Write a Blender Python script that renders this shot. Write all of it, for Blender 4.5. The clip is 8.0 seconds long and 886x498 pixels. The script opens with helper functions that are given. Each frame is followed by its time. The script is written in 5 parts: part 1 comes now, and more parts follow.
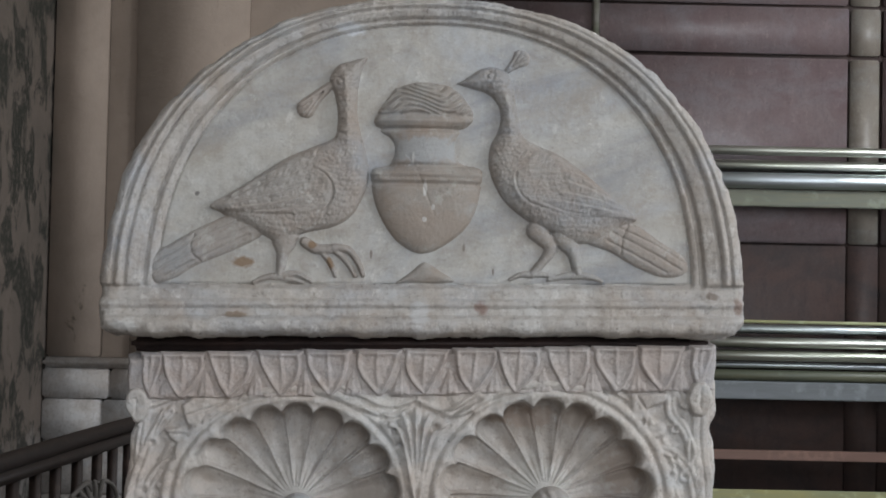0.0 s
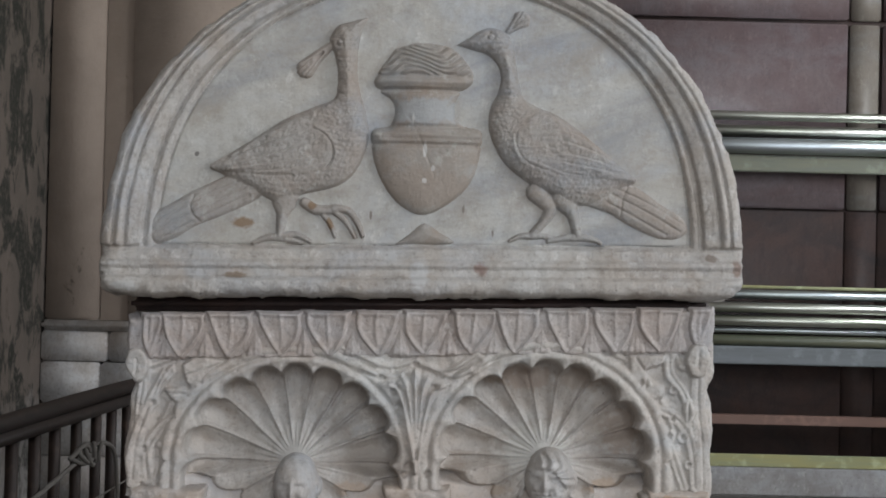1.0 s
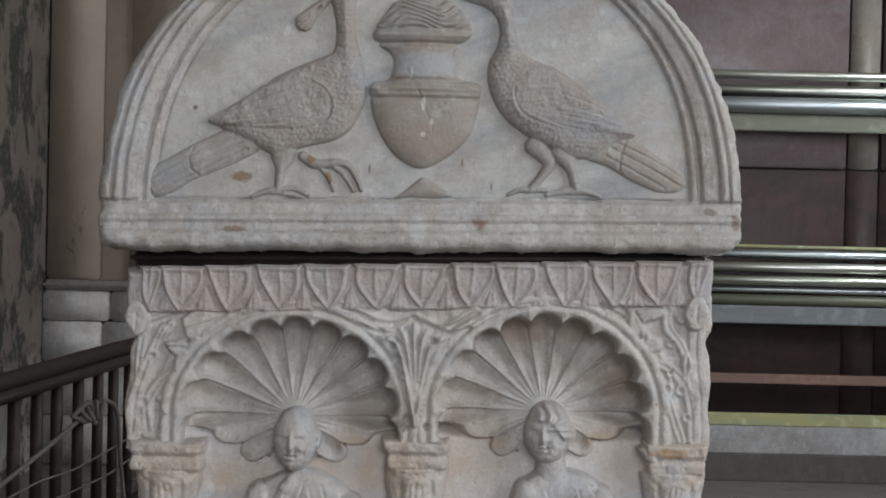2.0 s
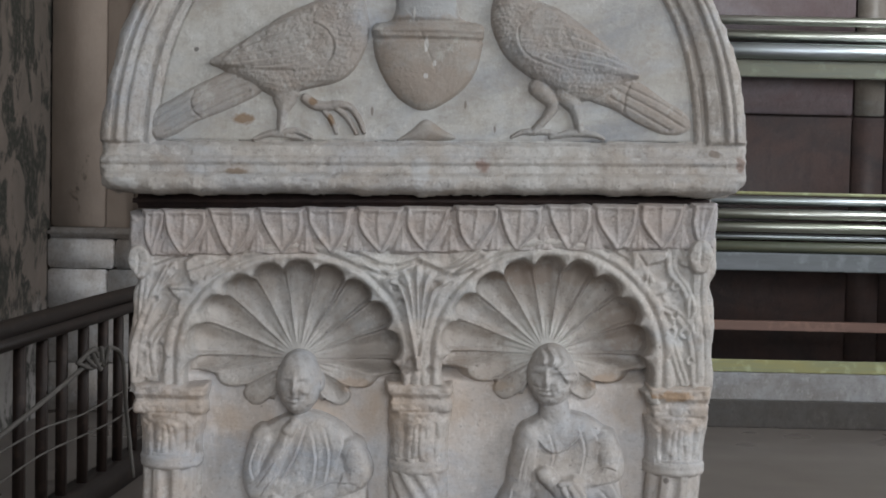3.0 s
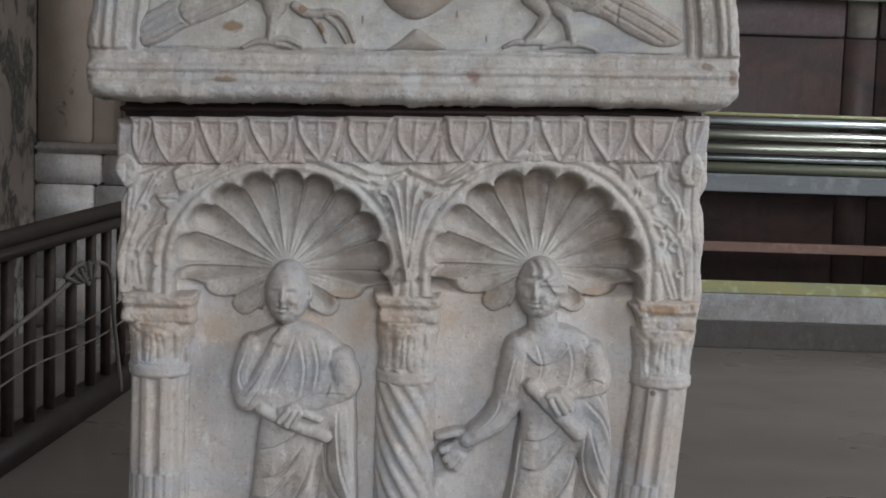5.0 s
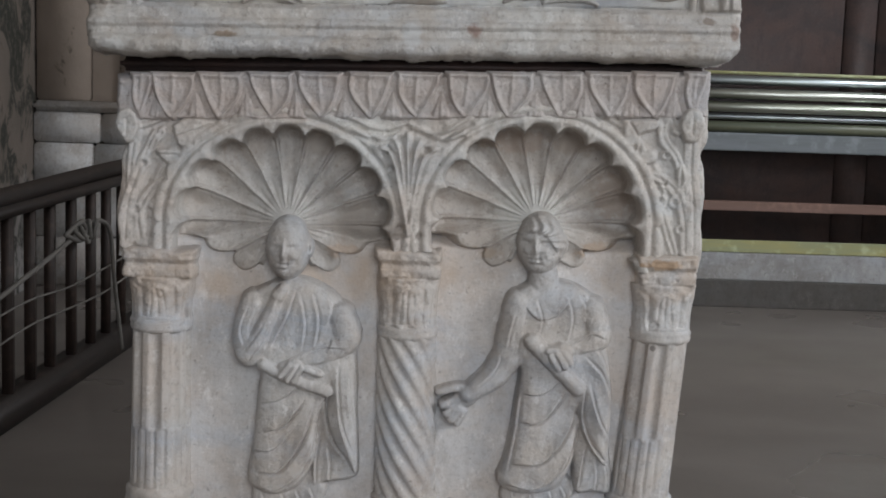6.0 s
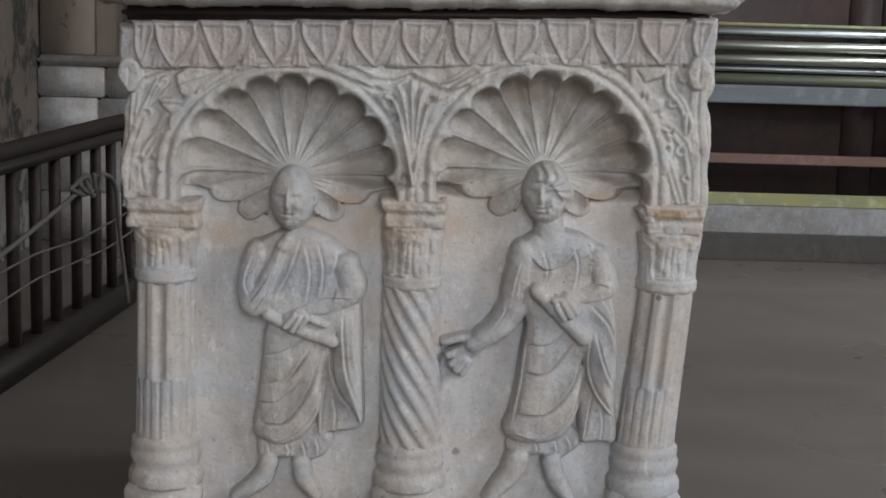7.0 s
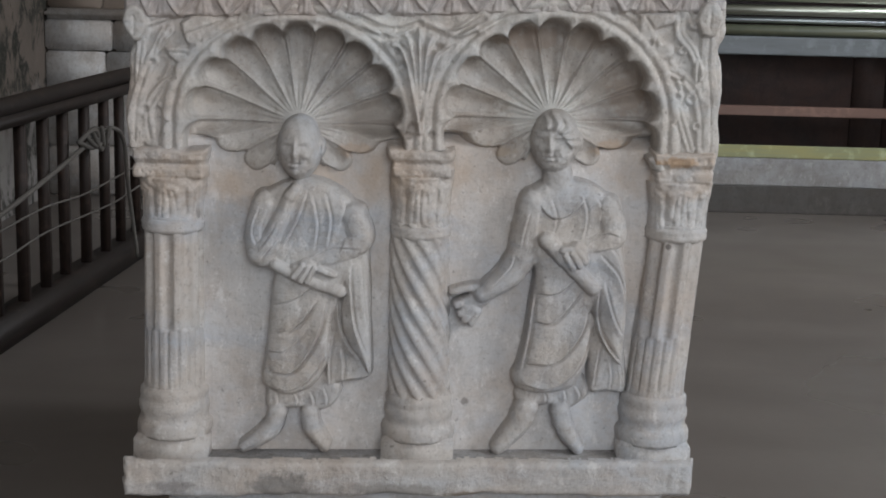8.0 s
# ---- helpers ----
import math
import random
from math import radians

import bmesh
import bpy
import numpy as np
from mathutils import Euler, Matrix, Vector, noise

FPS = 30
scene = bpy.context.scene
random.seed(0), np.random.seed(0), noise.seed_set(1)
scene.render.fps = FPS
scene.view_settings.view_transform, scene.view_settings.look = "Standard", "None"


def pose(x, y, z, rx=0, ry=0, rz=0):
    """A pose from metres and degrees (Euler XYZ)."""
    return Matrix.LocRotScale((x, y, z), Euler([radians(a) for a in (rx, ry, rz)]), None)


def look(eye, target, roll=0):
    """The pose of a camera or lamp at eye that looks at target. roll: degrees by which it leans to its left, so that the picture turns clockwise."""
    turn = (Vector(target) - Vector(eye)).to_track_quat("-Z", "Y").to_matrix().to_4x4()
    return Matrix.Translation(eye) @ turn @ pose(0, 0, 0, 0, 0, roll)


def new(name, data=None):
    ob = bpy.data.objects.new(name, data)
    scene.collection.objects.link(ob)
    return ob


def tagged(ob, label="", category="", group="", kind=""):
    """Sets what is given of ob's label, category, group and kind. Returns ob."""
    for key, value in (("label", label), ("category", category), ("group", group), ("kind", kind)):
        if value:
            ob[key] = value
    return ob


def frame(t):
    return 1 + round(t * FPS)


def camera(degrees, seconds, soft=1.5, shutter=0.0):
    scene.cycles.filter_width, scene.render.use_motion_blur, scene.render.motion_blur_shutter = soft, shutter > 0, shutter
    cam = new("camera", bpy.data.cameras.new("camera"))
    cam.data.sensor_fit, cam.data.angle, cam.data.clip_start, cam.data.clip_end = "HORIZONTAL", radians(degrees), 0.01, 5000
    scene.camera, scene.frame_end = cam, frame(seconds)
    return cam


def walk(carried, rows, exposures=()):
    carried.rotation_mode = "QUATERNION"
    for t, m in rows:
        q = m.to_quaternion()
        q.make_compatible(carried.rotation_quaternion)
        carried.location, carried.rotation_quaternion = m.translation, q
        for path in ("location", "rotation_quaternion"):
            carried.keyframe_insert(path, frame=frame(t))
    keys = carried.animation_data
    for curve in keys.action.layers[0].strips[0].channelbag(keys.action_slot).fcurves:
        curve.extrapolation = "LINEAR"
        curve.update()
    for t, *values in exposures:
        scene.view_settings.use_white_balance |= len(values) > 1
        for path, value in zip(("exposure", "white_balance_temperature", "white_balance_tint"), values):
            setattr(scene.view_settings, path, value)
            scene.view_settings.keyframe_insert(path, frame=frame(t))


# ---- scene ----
cam = camera(34.4, 8.0, 1.8)
PATH = [
    (0, (0.014, -2.596, 1.529), (0.029, -0.597, 1.596), 1.2),
    (0.5, (0.011, -2.599, 1.525), (0.029, -0.599, 1.568), 1.3),
    (1, (0.011, -2.599, 1.521), (0.03, -0.599, 1.54), 1.4),
    (1.5, (0.014, -2.601, 1.514), (0.033, -0.601, 1.51), 1.4),
    (3, (0.021, -2.591, 1.494), (0.033, -0.594, 1.389), 1.3),
    (3.5, (0.022, -2.582, 1.49), (0.036, -0.587, 1.354), 1.5),
    (4, (0.022, -2.579, 1.483), (0.042, -0.586, 1.321), 1.7),
    (4.5, (0.021, -2.58, 1.478), (0.048, -0.589, 1.291), 1.8),
    (6, (0.017, -2.586, 1.465), (0.051, -0.604, 1.197), 1.9),
    (6.5, (0.018, -2.582, 1.459), (0.05, -0.604, 1.162), 1.9),
    (7, (0.02, -2.575, 1.453), (0.047, -0.601, 1.123), 1.7),
    (7.5, (0.022, -2.568, 1.447), (0.043, -0.599, 1.087), 1.5),
    (8, (0.023, -2.563, 1.44), (0.038, -0.6, 1.048), 1.5),
]
walk(cam, [(t, look(eye, target, roll)) for t, eye, target, roll in PATH])

# ---- light ----
world = bpy.data.worlds.new("sky")
scene.world = world
world.use_nodes = True
wn = world.node_tree
sky = wn.nodes.new("ShaderNodeTexSky")
sky.sky_type = "NISHITA"
sky.sun_disc = False
sky.sun_elevation, sky.sun_rotation = radians(40), radians(100)
wn.nodes["Background"].inputs["Strength"].default_value = 0.10
wn.links.new(sky.outputs["Color"], wn.nodes["Background"].inputs["Color"])


def area_lamp(name, at, target, size, watts, colour):
    data = bpy.data.lights.new(name, "AREA")
    data.shape, data.size, data.size_y, data.energy, data.color = "RECTANGLE", size[0], size[1], watts, colour
    new(name, data).matrix_world = look(at, target)


area_lamp("daylight_side", (4.35, -2.6, 3.1), (-1, -2.4, 2.3), (2.1, 2.1), 160, (0.905, 0.945, 1.0))
area_lamp("daylight_front", (1.1, -6.85, 3.1), (0.9, 0, 2.0), (3.3, 2.3), 200, (0.905, 0.945, 1.0))
# added fill lamp to brighten the far left corner, no known source
area_lamp("far_corner_fill", (4.35, 3.6, 3.4), (-1.6, 5.6, 1.3), (1.7, 1.9), 130, (0.915, 0.95, 1.0))
scene.view_settings.exposure = 0.0


# ---- materials ----
def nodes_of(name, rough=0.7, metal=0.0):
    m = bpy.data.materials.new(name)
    m.use_nodes = True
    t = m.node_tree
    b = t.nodes["Principled BSDF"]
    b.inputs["Roughness"].default_value, b.inputs["Metallic"].default_value = rough, metal
    pos = t.nodes.new("ShaderNodeNewGeometry").outputs["Position"]
    return m, t, b, pos


def scaled(t, pos, s):
    n = t.nodes.new("ShaderNodeMapping")
    n.inputs["Scale"].default_value = s if isinstance(s, tuple) else (s, s, s)
    t.links.new(pos, n.inputs["Vector"])
    return n.outputs["Vector"]


def cloud(t, pos, s, detail=6.0, rough=0.6, warp=0.0):
    n = t.nodes.new("ShaderNodeTexNoise")
    n.inputs["Scale"].default_value, n.inputs["Detail"].default_value = 1.0, detail
    n.inputs["Roughness"].default_value, n.inputs["Distortion"].default_value = rough, warp
    t.links.new(scaled(t, pos, s), n.inputs["Vector"])
    return n.outputs["Fac"]


def ramp(t, fac, a, b):
    n = t.nodes.new("ShaderNodeMapRange")
    n.inputs["From Min"].default_value, n.inputs["From Max"].default_value = a, b
    t.links.new(fac, n.inputs["Value"])
    return n.outputs["Result"]


def times(t, a, b, op="MULTIPLY"):
    n = t.nodes.new("ShaderNodeMath")
    n.operation = op
    for k, v in enumerate((a, b)):
        if isinstance(v, (int, float)):
            n.inputs[k].default_value = v
        else:
            t.links.new(v, n.inputs[k])
    return n.outputs[0]


def blend(t, fac, a, b):
    n = t.nodes.new("ShaderNodeMix")
    n.data_type = "RGBA"
    if isinstance(fac, (int, float)):
        n.inputs["Factor"].default_value = fac
    else:
        t.links.new(fac, n.inputs["Factor"])
    for k, v in ((6, a), (7, b)):
        if isinstance(v, tuple):
            n.inputs[k].default_value = (*v, 1)
        else:
            t.links.new(v, n.inputs[k])
    return n.outputs[2]


def bumped(t, b, height, strength, distance):
    n = t.nodes.new("ShaderNodeBump")
    n.inputs["Strength"].default_value, n.inputs["Distance"].default_value = strength, distance
    t.links.new(height, n.inputs["Height"])
    t.links.new(n.outputs["Normal"], b.inputs["Normal"])


def stone(name, pale, warm, cool, dirt, rough=0.62, pits=0.5, band=None, scale=1.0, spots=(), veins=0.0):
    """Old marble: clouds of three tones, streaks, fine specks, stains and a worn surface; band: height of a rusty tide mark."""
    m, t, b, pos = nodes_of(name, rough)
    cool_dark = tuple(k * 0.62 for k in cool)
    c = blend(t, ramp(t, cloud(t, pos, 3.2 * scale, 6, 0.62, 0.4), 0.38, 0.66), pale, warm)
    c = blend(t, ramp(t, cloud(t, pos, (2.2 * scale, 2.2 * scale, 4.6 * scale), 6, 0.62, 1.2), 0.46, 0.68), c, cool)
    c = blend(t, times(t, ramp(t, cloud(t, pos, 13 * scale, 8, 0.72, 0.6), 0.46, 0.68), 0.52), c, tuple(k * f for k, f in zip(warm, (0.82, 0.76, 0.70))))
    c = blend(t, times(t, ramp(t, cloud(t, pos, (30 * scale, 30 * scale, 9 * scale), 7, 0.7), 0.50, 0.70), 0.42), c, dirt)
    c = blend(t, times(t, ramp(t, cloud(t, pos, 95 * scale, 5, 0.75), 0.52, 0.68), 0.50), c, dirt)
    c = blend(t, times(t, ramp(t, cloud(t, pos, (34 * scale, 34 * scale, 22 * scale), 8, 0.8), 0.55, 0.63), 0.55), c, tuple(min(0.75, k * 1.30) for k in pale))
    c = blend(t, times(t, ramp(t, cloud(t, pos, 70 * scale, 3, 0.6), 0.68, 0.74), 0.55), c, tuple(k * 0.5 for k in dirt))
    if band is not None:
        sep = t.nodes.new("ShaderNodeSeparateXYZ")
        t.links.new(pos, sep.inputs[0])
        off = times(t, sep.outputs[2], times(t, sep.outputs[0], 0.04), "SUBTRACT")
        off = times(t, off, times(t, cloud(t, pos, 9, 5, 0.7), 0.12), "ADD")
        near = times(t, times(t, off, band + 0.06, "SUBTRACT"), 0.0, "ADD")
        near = times(t, near, near)
        hit = ramp(t, near, 0.0042, 0.0004)
        hit = times(t, times(t, hit, ramp(t, cloud(t, pos, 7, 4, 0.6), 0.40, 0.60)), 0.50)
        c = blend(t, hit, c, (0.46, 0.33, 0.22))
    if veins:
        turn = t.nodes.new("ShaderNodeMapping")
        turn.inputs["Rotation"].default_value = (0, radians(16), 0)
        t.links.new(pos, turn.inputs["Vector"])
        v = ramp(t, cloud(t, turn.outputs["Vector"], (2.2, 3.0, 9.0), 7, 0.62, 0.25), 0.47, 0.72)
        c = blend(t, times(t, v, veins), c, cool_dark)
        v = ramp(t, cloud(t, turn.outputs["Vector"], (5.0, 3.0, 22.0), 6, 0.65, 0.3), 0.50, 0.74)
        c = blend(t, times(t, v, 0.5 * veins), c, tuple(k * 1.12 for k in pale))
        v = ramp(t, cloud(t, pos, (6.0, 6.0, 7.5), 9, 0.72, 0.3), 0.47, 0.70)
        c = blend(t, times(t, v, 0.75), c, (0.30, 0.262, 0.215))
        v = ramp(t, cloud(t, pos, 21, 8, 0.75, 0.2), 0.52, 0.66)
        c = blend(t, times(t, v, 0.45), c, (0.25, 0.225, 0.20))
    for x, z, w, h_, tone in spots:
        d = t.nodes.new("ShaderNodeVectorMath")
        d.operation = "DISTANCE"
        flat = scaled(t, pos, (1 / w, 0.0, 1 / h_))
        d.inputs[1].default_value = (x / w, 0.0, z / h_)
        t.links.new(flat, d.inputs[0])
        edge = times(t, d.outputs["Value"], times(t, cloud(t, pos, 55, 4, 0.6), 1.6), "ADD")
        c = blend(t, times(t, ramp(t, edge, 1.75, 1.35), 0.8), c, tone)
    t.links.new(c, b.inputs["Base Color"])
    h = times(t, cloud(t, pos, 160 * scale, 5, 0.7), times(t, cloud(t, pos, 34 * scale, 6, 0.7), 1.6), "ADD")
    bumped(t, b, h, pits, 0.0045)
    b.inputs["Specular IOR Level"].default_value = 0.35
    return m


RUST = (0.20, 0.12, 0.06)
SOOT = (0.09, 0.08, 0.075)
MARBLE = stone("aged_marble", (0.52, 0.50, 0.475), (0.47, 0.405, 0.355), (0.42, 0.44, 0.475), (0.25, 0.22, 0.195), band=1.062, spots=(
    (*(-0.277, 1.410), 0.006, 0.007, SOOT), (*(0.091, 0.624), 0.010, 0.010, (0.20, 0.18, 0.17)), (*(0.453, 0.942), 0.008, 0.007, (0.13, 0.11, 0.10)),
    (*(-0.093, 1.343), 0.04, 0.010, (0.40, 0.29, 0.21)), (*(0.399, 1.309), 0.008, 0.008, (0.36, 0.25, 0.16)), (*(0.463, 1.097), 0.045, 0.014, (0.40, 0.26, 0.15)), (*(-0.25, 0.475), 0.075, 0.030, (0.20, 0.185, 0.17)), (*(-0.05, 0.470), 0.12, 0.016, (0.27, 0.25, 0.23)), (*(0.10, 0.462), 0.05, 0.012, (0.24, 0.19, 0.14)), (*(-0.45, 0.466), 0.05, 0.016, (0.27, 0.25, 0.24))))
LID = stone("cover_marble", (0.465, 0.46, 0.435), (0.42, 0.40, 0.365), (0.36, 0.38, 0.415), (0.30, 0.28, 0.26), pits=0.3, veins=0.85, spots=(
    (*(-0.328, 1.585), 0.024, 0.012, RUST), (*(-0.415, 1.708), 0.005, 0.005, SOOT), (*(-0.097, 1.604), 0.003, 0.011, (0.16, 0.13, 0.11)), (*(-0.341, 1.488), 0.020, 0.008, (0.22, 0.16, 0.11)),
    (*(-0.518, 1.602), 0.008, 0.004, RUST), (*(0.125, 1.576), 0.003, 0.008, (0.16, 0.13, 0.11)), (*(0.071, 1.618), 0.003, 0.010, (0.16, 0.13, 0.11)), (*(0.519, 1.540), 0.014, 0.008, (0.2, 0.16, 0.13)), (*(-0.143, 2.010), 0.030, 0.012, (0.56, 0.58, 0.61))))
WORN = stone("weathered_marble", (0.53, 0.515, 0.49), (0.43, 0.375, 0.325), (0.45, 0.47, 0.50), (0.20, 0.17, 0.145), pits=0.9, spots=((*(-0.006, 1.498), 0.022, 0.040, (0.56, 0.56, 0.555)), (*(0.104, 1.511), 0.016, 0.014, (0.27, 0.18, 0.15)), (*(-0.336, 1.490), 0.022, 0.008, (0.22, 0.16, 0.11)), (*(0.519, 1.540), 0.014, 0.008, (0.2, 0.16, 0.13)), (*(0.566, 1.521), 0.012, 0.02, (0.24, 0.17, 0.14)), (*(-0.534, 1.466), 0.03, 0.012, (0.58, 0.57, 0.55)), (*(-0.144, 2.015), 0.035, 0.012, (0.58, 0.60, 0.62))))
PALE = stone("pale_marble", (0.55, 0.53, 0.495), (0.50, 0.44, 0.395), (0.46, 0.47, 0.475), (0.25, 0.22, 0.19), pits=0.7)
# pale hubs, brown stains; spots at upper and right lobe ends also paint shade
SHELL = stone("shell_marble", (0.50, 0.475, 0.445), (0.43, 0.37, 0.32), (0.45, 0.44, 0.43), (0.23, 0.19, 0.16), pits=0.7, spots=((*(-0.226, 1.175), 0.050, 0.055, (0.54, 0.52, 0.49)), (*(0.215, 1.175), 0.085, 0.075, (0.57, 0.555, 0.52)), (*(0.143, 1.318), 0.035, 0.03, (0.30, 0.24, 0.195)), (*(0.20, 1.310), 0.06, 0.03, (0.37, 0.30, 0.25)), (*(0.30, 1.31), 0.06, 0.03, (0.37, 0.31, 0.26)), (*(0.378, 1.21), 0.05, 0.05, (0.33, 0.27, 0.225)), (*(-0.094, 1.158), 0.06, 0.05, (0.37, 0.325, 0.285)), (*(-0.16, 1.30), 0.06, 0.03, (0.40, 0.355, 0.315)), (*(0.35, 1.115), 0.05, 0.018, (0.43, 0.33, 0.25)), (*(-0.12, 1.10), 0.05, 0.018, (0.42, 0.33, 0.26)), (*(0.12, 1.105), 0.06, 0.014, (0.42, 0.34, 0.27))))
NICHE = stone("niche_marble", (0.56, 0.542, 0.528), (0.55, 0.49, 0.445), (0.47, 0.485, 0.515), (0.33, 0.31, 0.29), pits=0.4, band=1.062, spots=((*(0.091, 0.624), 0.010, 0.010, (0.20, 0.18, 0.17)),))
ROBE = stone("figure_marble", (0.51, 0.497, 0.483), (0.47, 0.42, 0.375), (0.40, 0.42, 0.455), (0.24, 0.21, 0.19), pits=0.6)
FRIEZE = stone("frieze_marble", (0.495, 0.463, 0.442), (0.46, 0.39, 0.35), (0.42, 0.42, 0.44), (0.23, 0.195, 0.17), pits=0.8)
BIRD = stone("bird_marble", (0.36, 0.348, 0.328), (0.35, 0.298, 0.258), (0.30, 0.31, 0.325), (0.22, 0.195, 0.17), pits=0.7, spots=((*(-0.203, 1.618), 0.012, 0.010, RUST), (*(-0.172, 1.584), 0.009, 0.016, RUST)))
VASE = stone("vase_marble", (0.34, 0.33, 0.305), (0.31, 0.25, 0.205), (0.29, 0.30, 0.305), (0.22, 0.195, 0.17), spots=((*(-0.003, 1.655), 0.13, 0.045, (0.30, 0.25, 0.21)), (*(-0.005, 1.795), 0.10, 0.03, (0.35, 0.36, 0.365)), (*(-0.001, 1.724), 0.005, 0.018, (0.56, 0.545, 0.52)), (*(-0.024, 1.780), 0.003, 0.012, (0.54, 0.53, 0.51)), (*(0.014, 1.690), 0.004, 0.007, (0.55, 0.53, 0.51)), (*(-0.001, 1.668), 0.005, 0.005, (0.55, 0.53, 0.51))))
# ledge top: dust and the niche's shadow together in one darker tone
GRIME_SHADE = stone("dusty_shaded_marble", (0.34, 0.325, 0.315), (0.27, 0.245, 0.225), (0.32, 0.32, 0.325), (0.12, 0.105, 0.095), 0.9, 0.9, None, 1.4)
SUPPORT = stone("support_stone", (0.55, 0.54, 0.54), (0.48, 0.44, 0.40), (0.5, 0.52, 0.55), (0.3, 0.28, 0.25))


def plaster(name, base, other, mould, amount, rough=0.85, low=None):
    m, t, b, pos = nodes_of(name, rough)
    c = blend(t, ramp(t, cloud(t, pos, 1.1, 5, 0.6, 0.6), 0.35, 0.68), base, other)
    c = blend(t, times(t, ramp(t, cloud(t, pos, 9.0, 6, 0.65), 0.45, 0.75), 0.35), c, tuple(k * 0.7 for k in base))
    if low:
        sep = t.nodes.new("ShaderNodeSeparateXYZ")
        t.links.new(pos, sep.inputs[0])
        level = times(t, sep.outputs[2], times(t, cloud(t, pos, 3.0, 7, 0.7), 1.2), "ADD")
        c = blend(t, times(t, ramp(t, level, low[0] + 0.85, low[0] + 0.45), 0.85), c, low[1])
    patch = ramp(t, cloud(t, pos, (4.2, 4.2, 3.0), 9, 0.70, 0.5), 0.60 - amount, 0.67 - amount)
    patch = times(t, patch, times(t, ramp(t, cloud(t, pos, 22, 5, 0.7), 0.25, 0.5), 0.92))
    c = blend(t, patch, c, mould)
    t.links.new(c, b.inputs["Base Color"])
    bumped(t, b, cloud(t, pos, 40, 6, 0.7), 0.4, 0.01)
    return m


PLASTER = plaster("stained_plaster", (0.40, 0.325, 0.27), (0.31, 0.25, 0.205), (0.07, 0.058, 0.045), -0.02)
DAMP = plaster("damp_plaster", (0.19, 0.155, 0.13), (0.11, 0.095, 0.08), (0.022, 0.025, 0.019), 0.13, 0.85, (0.45, (0.40, 0.385, 0.37)))
HALL = plaster("pale_plaster", (0.55, 0.52, 0.47), (0.47, 0.44, 0.40), (0.3, 0.28, 0.25), -0.1)
BASE_STONE = stone("course_stone", (0.68, 0.67, 0.66), (0.48, 0.43, 0.39), (0.52, 0.53, 0.54), (0.25, 0.22, 0.19), 0.8, 0.6, None, 0.6)
PALE_STEP = stone("step_marble", (0.38, 0.375, 0.37), (0.23, 0.215, 0.20), (0.40, 0.415, 0.44), (0.18, 0.17, 0.16), 0.5, 0.3, None, 0.5)
GREY_STEP = stone("grey_step_stone", (0.105, 0.096, 0.088), (0.085, 0.076, 0.068), (0.10, 0.097, 0.094), (0.05, 0.045, 0.04), 0.6, 0.3, None, 0.4)
PANEL = stone("mauve_marble", (0.135, 0.105, 0.106), (0.112, 0.078, 0.081), (0.145, 0.128, 0.137), (0.07, 0.055, 0.055), 0.5, 0.3, None, 0.7)
PANEL_GREY = stone("grey_marble", (0.21, 0.195, 0.17), (0.18, 0.155, 0.13), (0.21, 0.21, 0.20), (0.14, 0.12, 0.11), 0.4, 0.2, None, 0.7)
DARK = stone("dark_brown_stone", (0.042, 0.030, 0.028), (0.056, 0.033, 0.028), (0.024, 0.020, 0.020), (0.012, 0.010, 0.010), 0.6, 0.3, None, 0.7)


def wood(name, a, b_, rough=0.5, along=1):
    m, t, b, pos = nodes_of(name, rough)
    s = [38, 38, 38]
    s[along] = 2.5
    c = blend(t, ramp(t, cloud(t, pos, tuple(s), 6, 0.65, 0.8), 0.35, 0.68), a, b_)
    c = blend(t, times(t, ramp(t, cloud(t, pos, 12, 4, 0.6), 0.55, 0.7), 0.5), c, tuple(k * 2.2 for k in b_))
    t.links.new(c, b.inputs["Base Color"])
    bumped(t, b, cloud(t, pos, tuple(s), 5, 0.6), 0.3, 0.004)
    return m


RAIL_WOOD = wood("dark_wood_rail", (0.011, 0.008, 0.007), (0.024, 0.016, 0.013), 0.55, 1)
POST_WOOD = wood("dark_wood_upright", (0.016, 0.011, 0.009), (0.050, 0.031, 0.024), 0.6, 2)
YELLOW = wood("yellow_green_paint", (0.37, 0.345, 0.15), (0.28, 0.31, 0.19), 0.5, 0)
RED_EDGE = wood("red_brown_wood", (0.20, 0.115, 0.09), (0.15, 0.09, 0.07), 0.5, 0)


def metal(name, colour, rough, streak):
    m, t, b, pos = nodes_of(name, rough, 1.0)
    c = blend(t, ramp(t, cloud(t, pos, (1.5, 14, 14), 4, 0.5), 0.35, 0.7), colour, streak)
    t.links.new(c, b.inputs["Base Color"])
    t.links.new(times(t, times(t, cloud(t, pos, (2, 8, 8), 3, 0.5), rough), rough * 0.5, "ADD"), b.inputs["Roughness"])
    return m


STEEL = metal("galvanised_steel", (0.64, 0.65, 0.61), 0.34, (0.42, 0.46, 0.37))
STEEL_BLUE = metal("bluish_steel", (0.60, 0.66, 0.72), 0.40, (0.48, 0.54, 0.52))
BAR_PAINT = wood("grey_blue_paint", (0.17, 0.185, 0.20), (0.13, 0.145, 0.15), 0.45, 0)
OLIVE = wood("olive_paint", (0.135, 0.135, 0.085), (0.10, 0.115, 0.085), 0.4, 0)


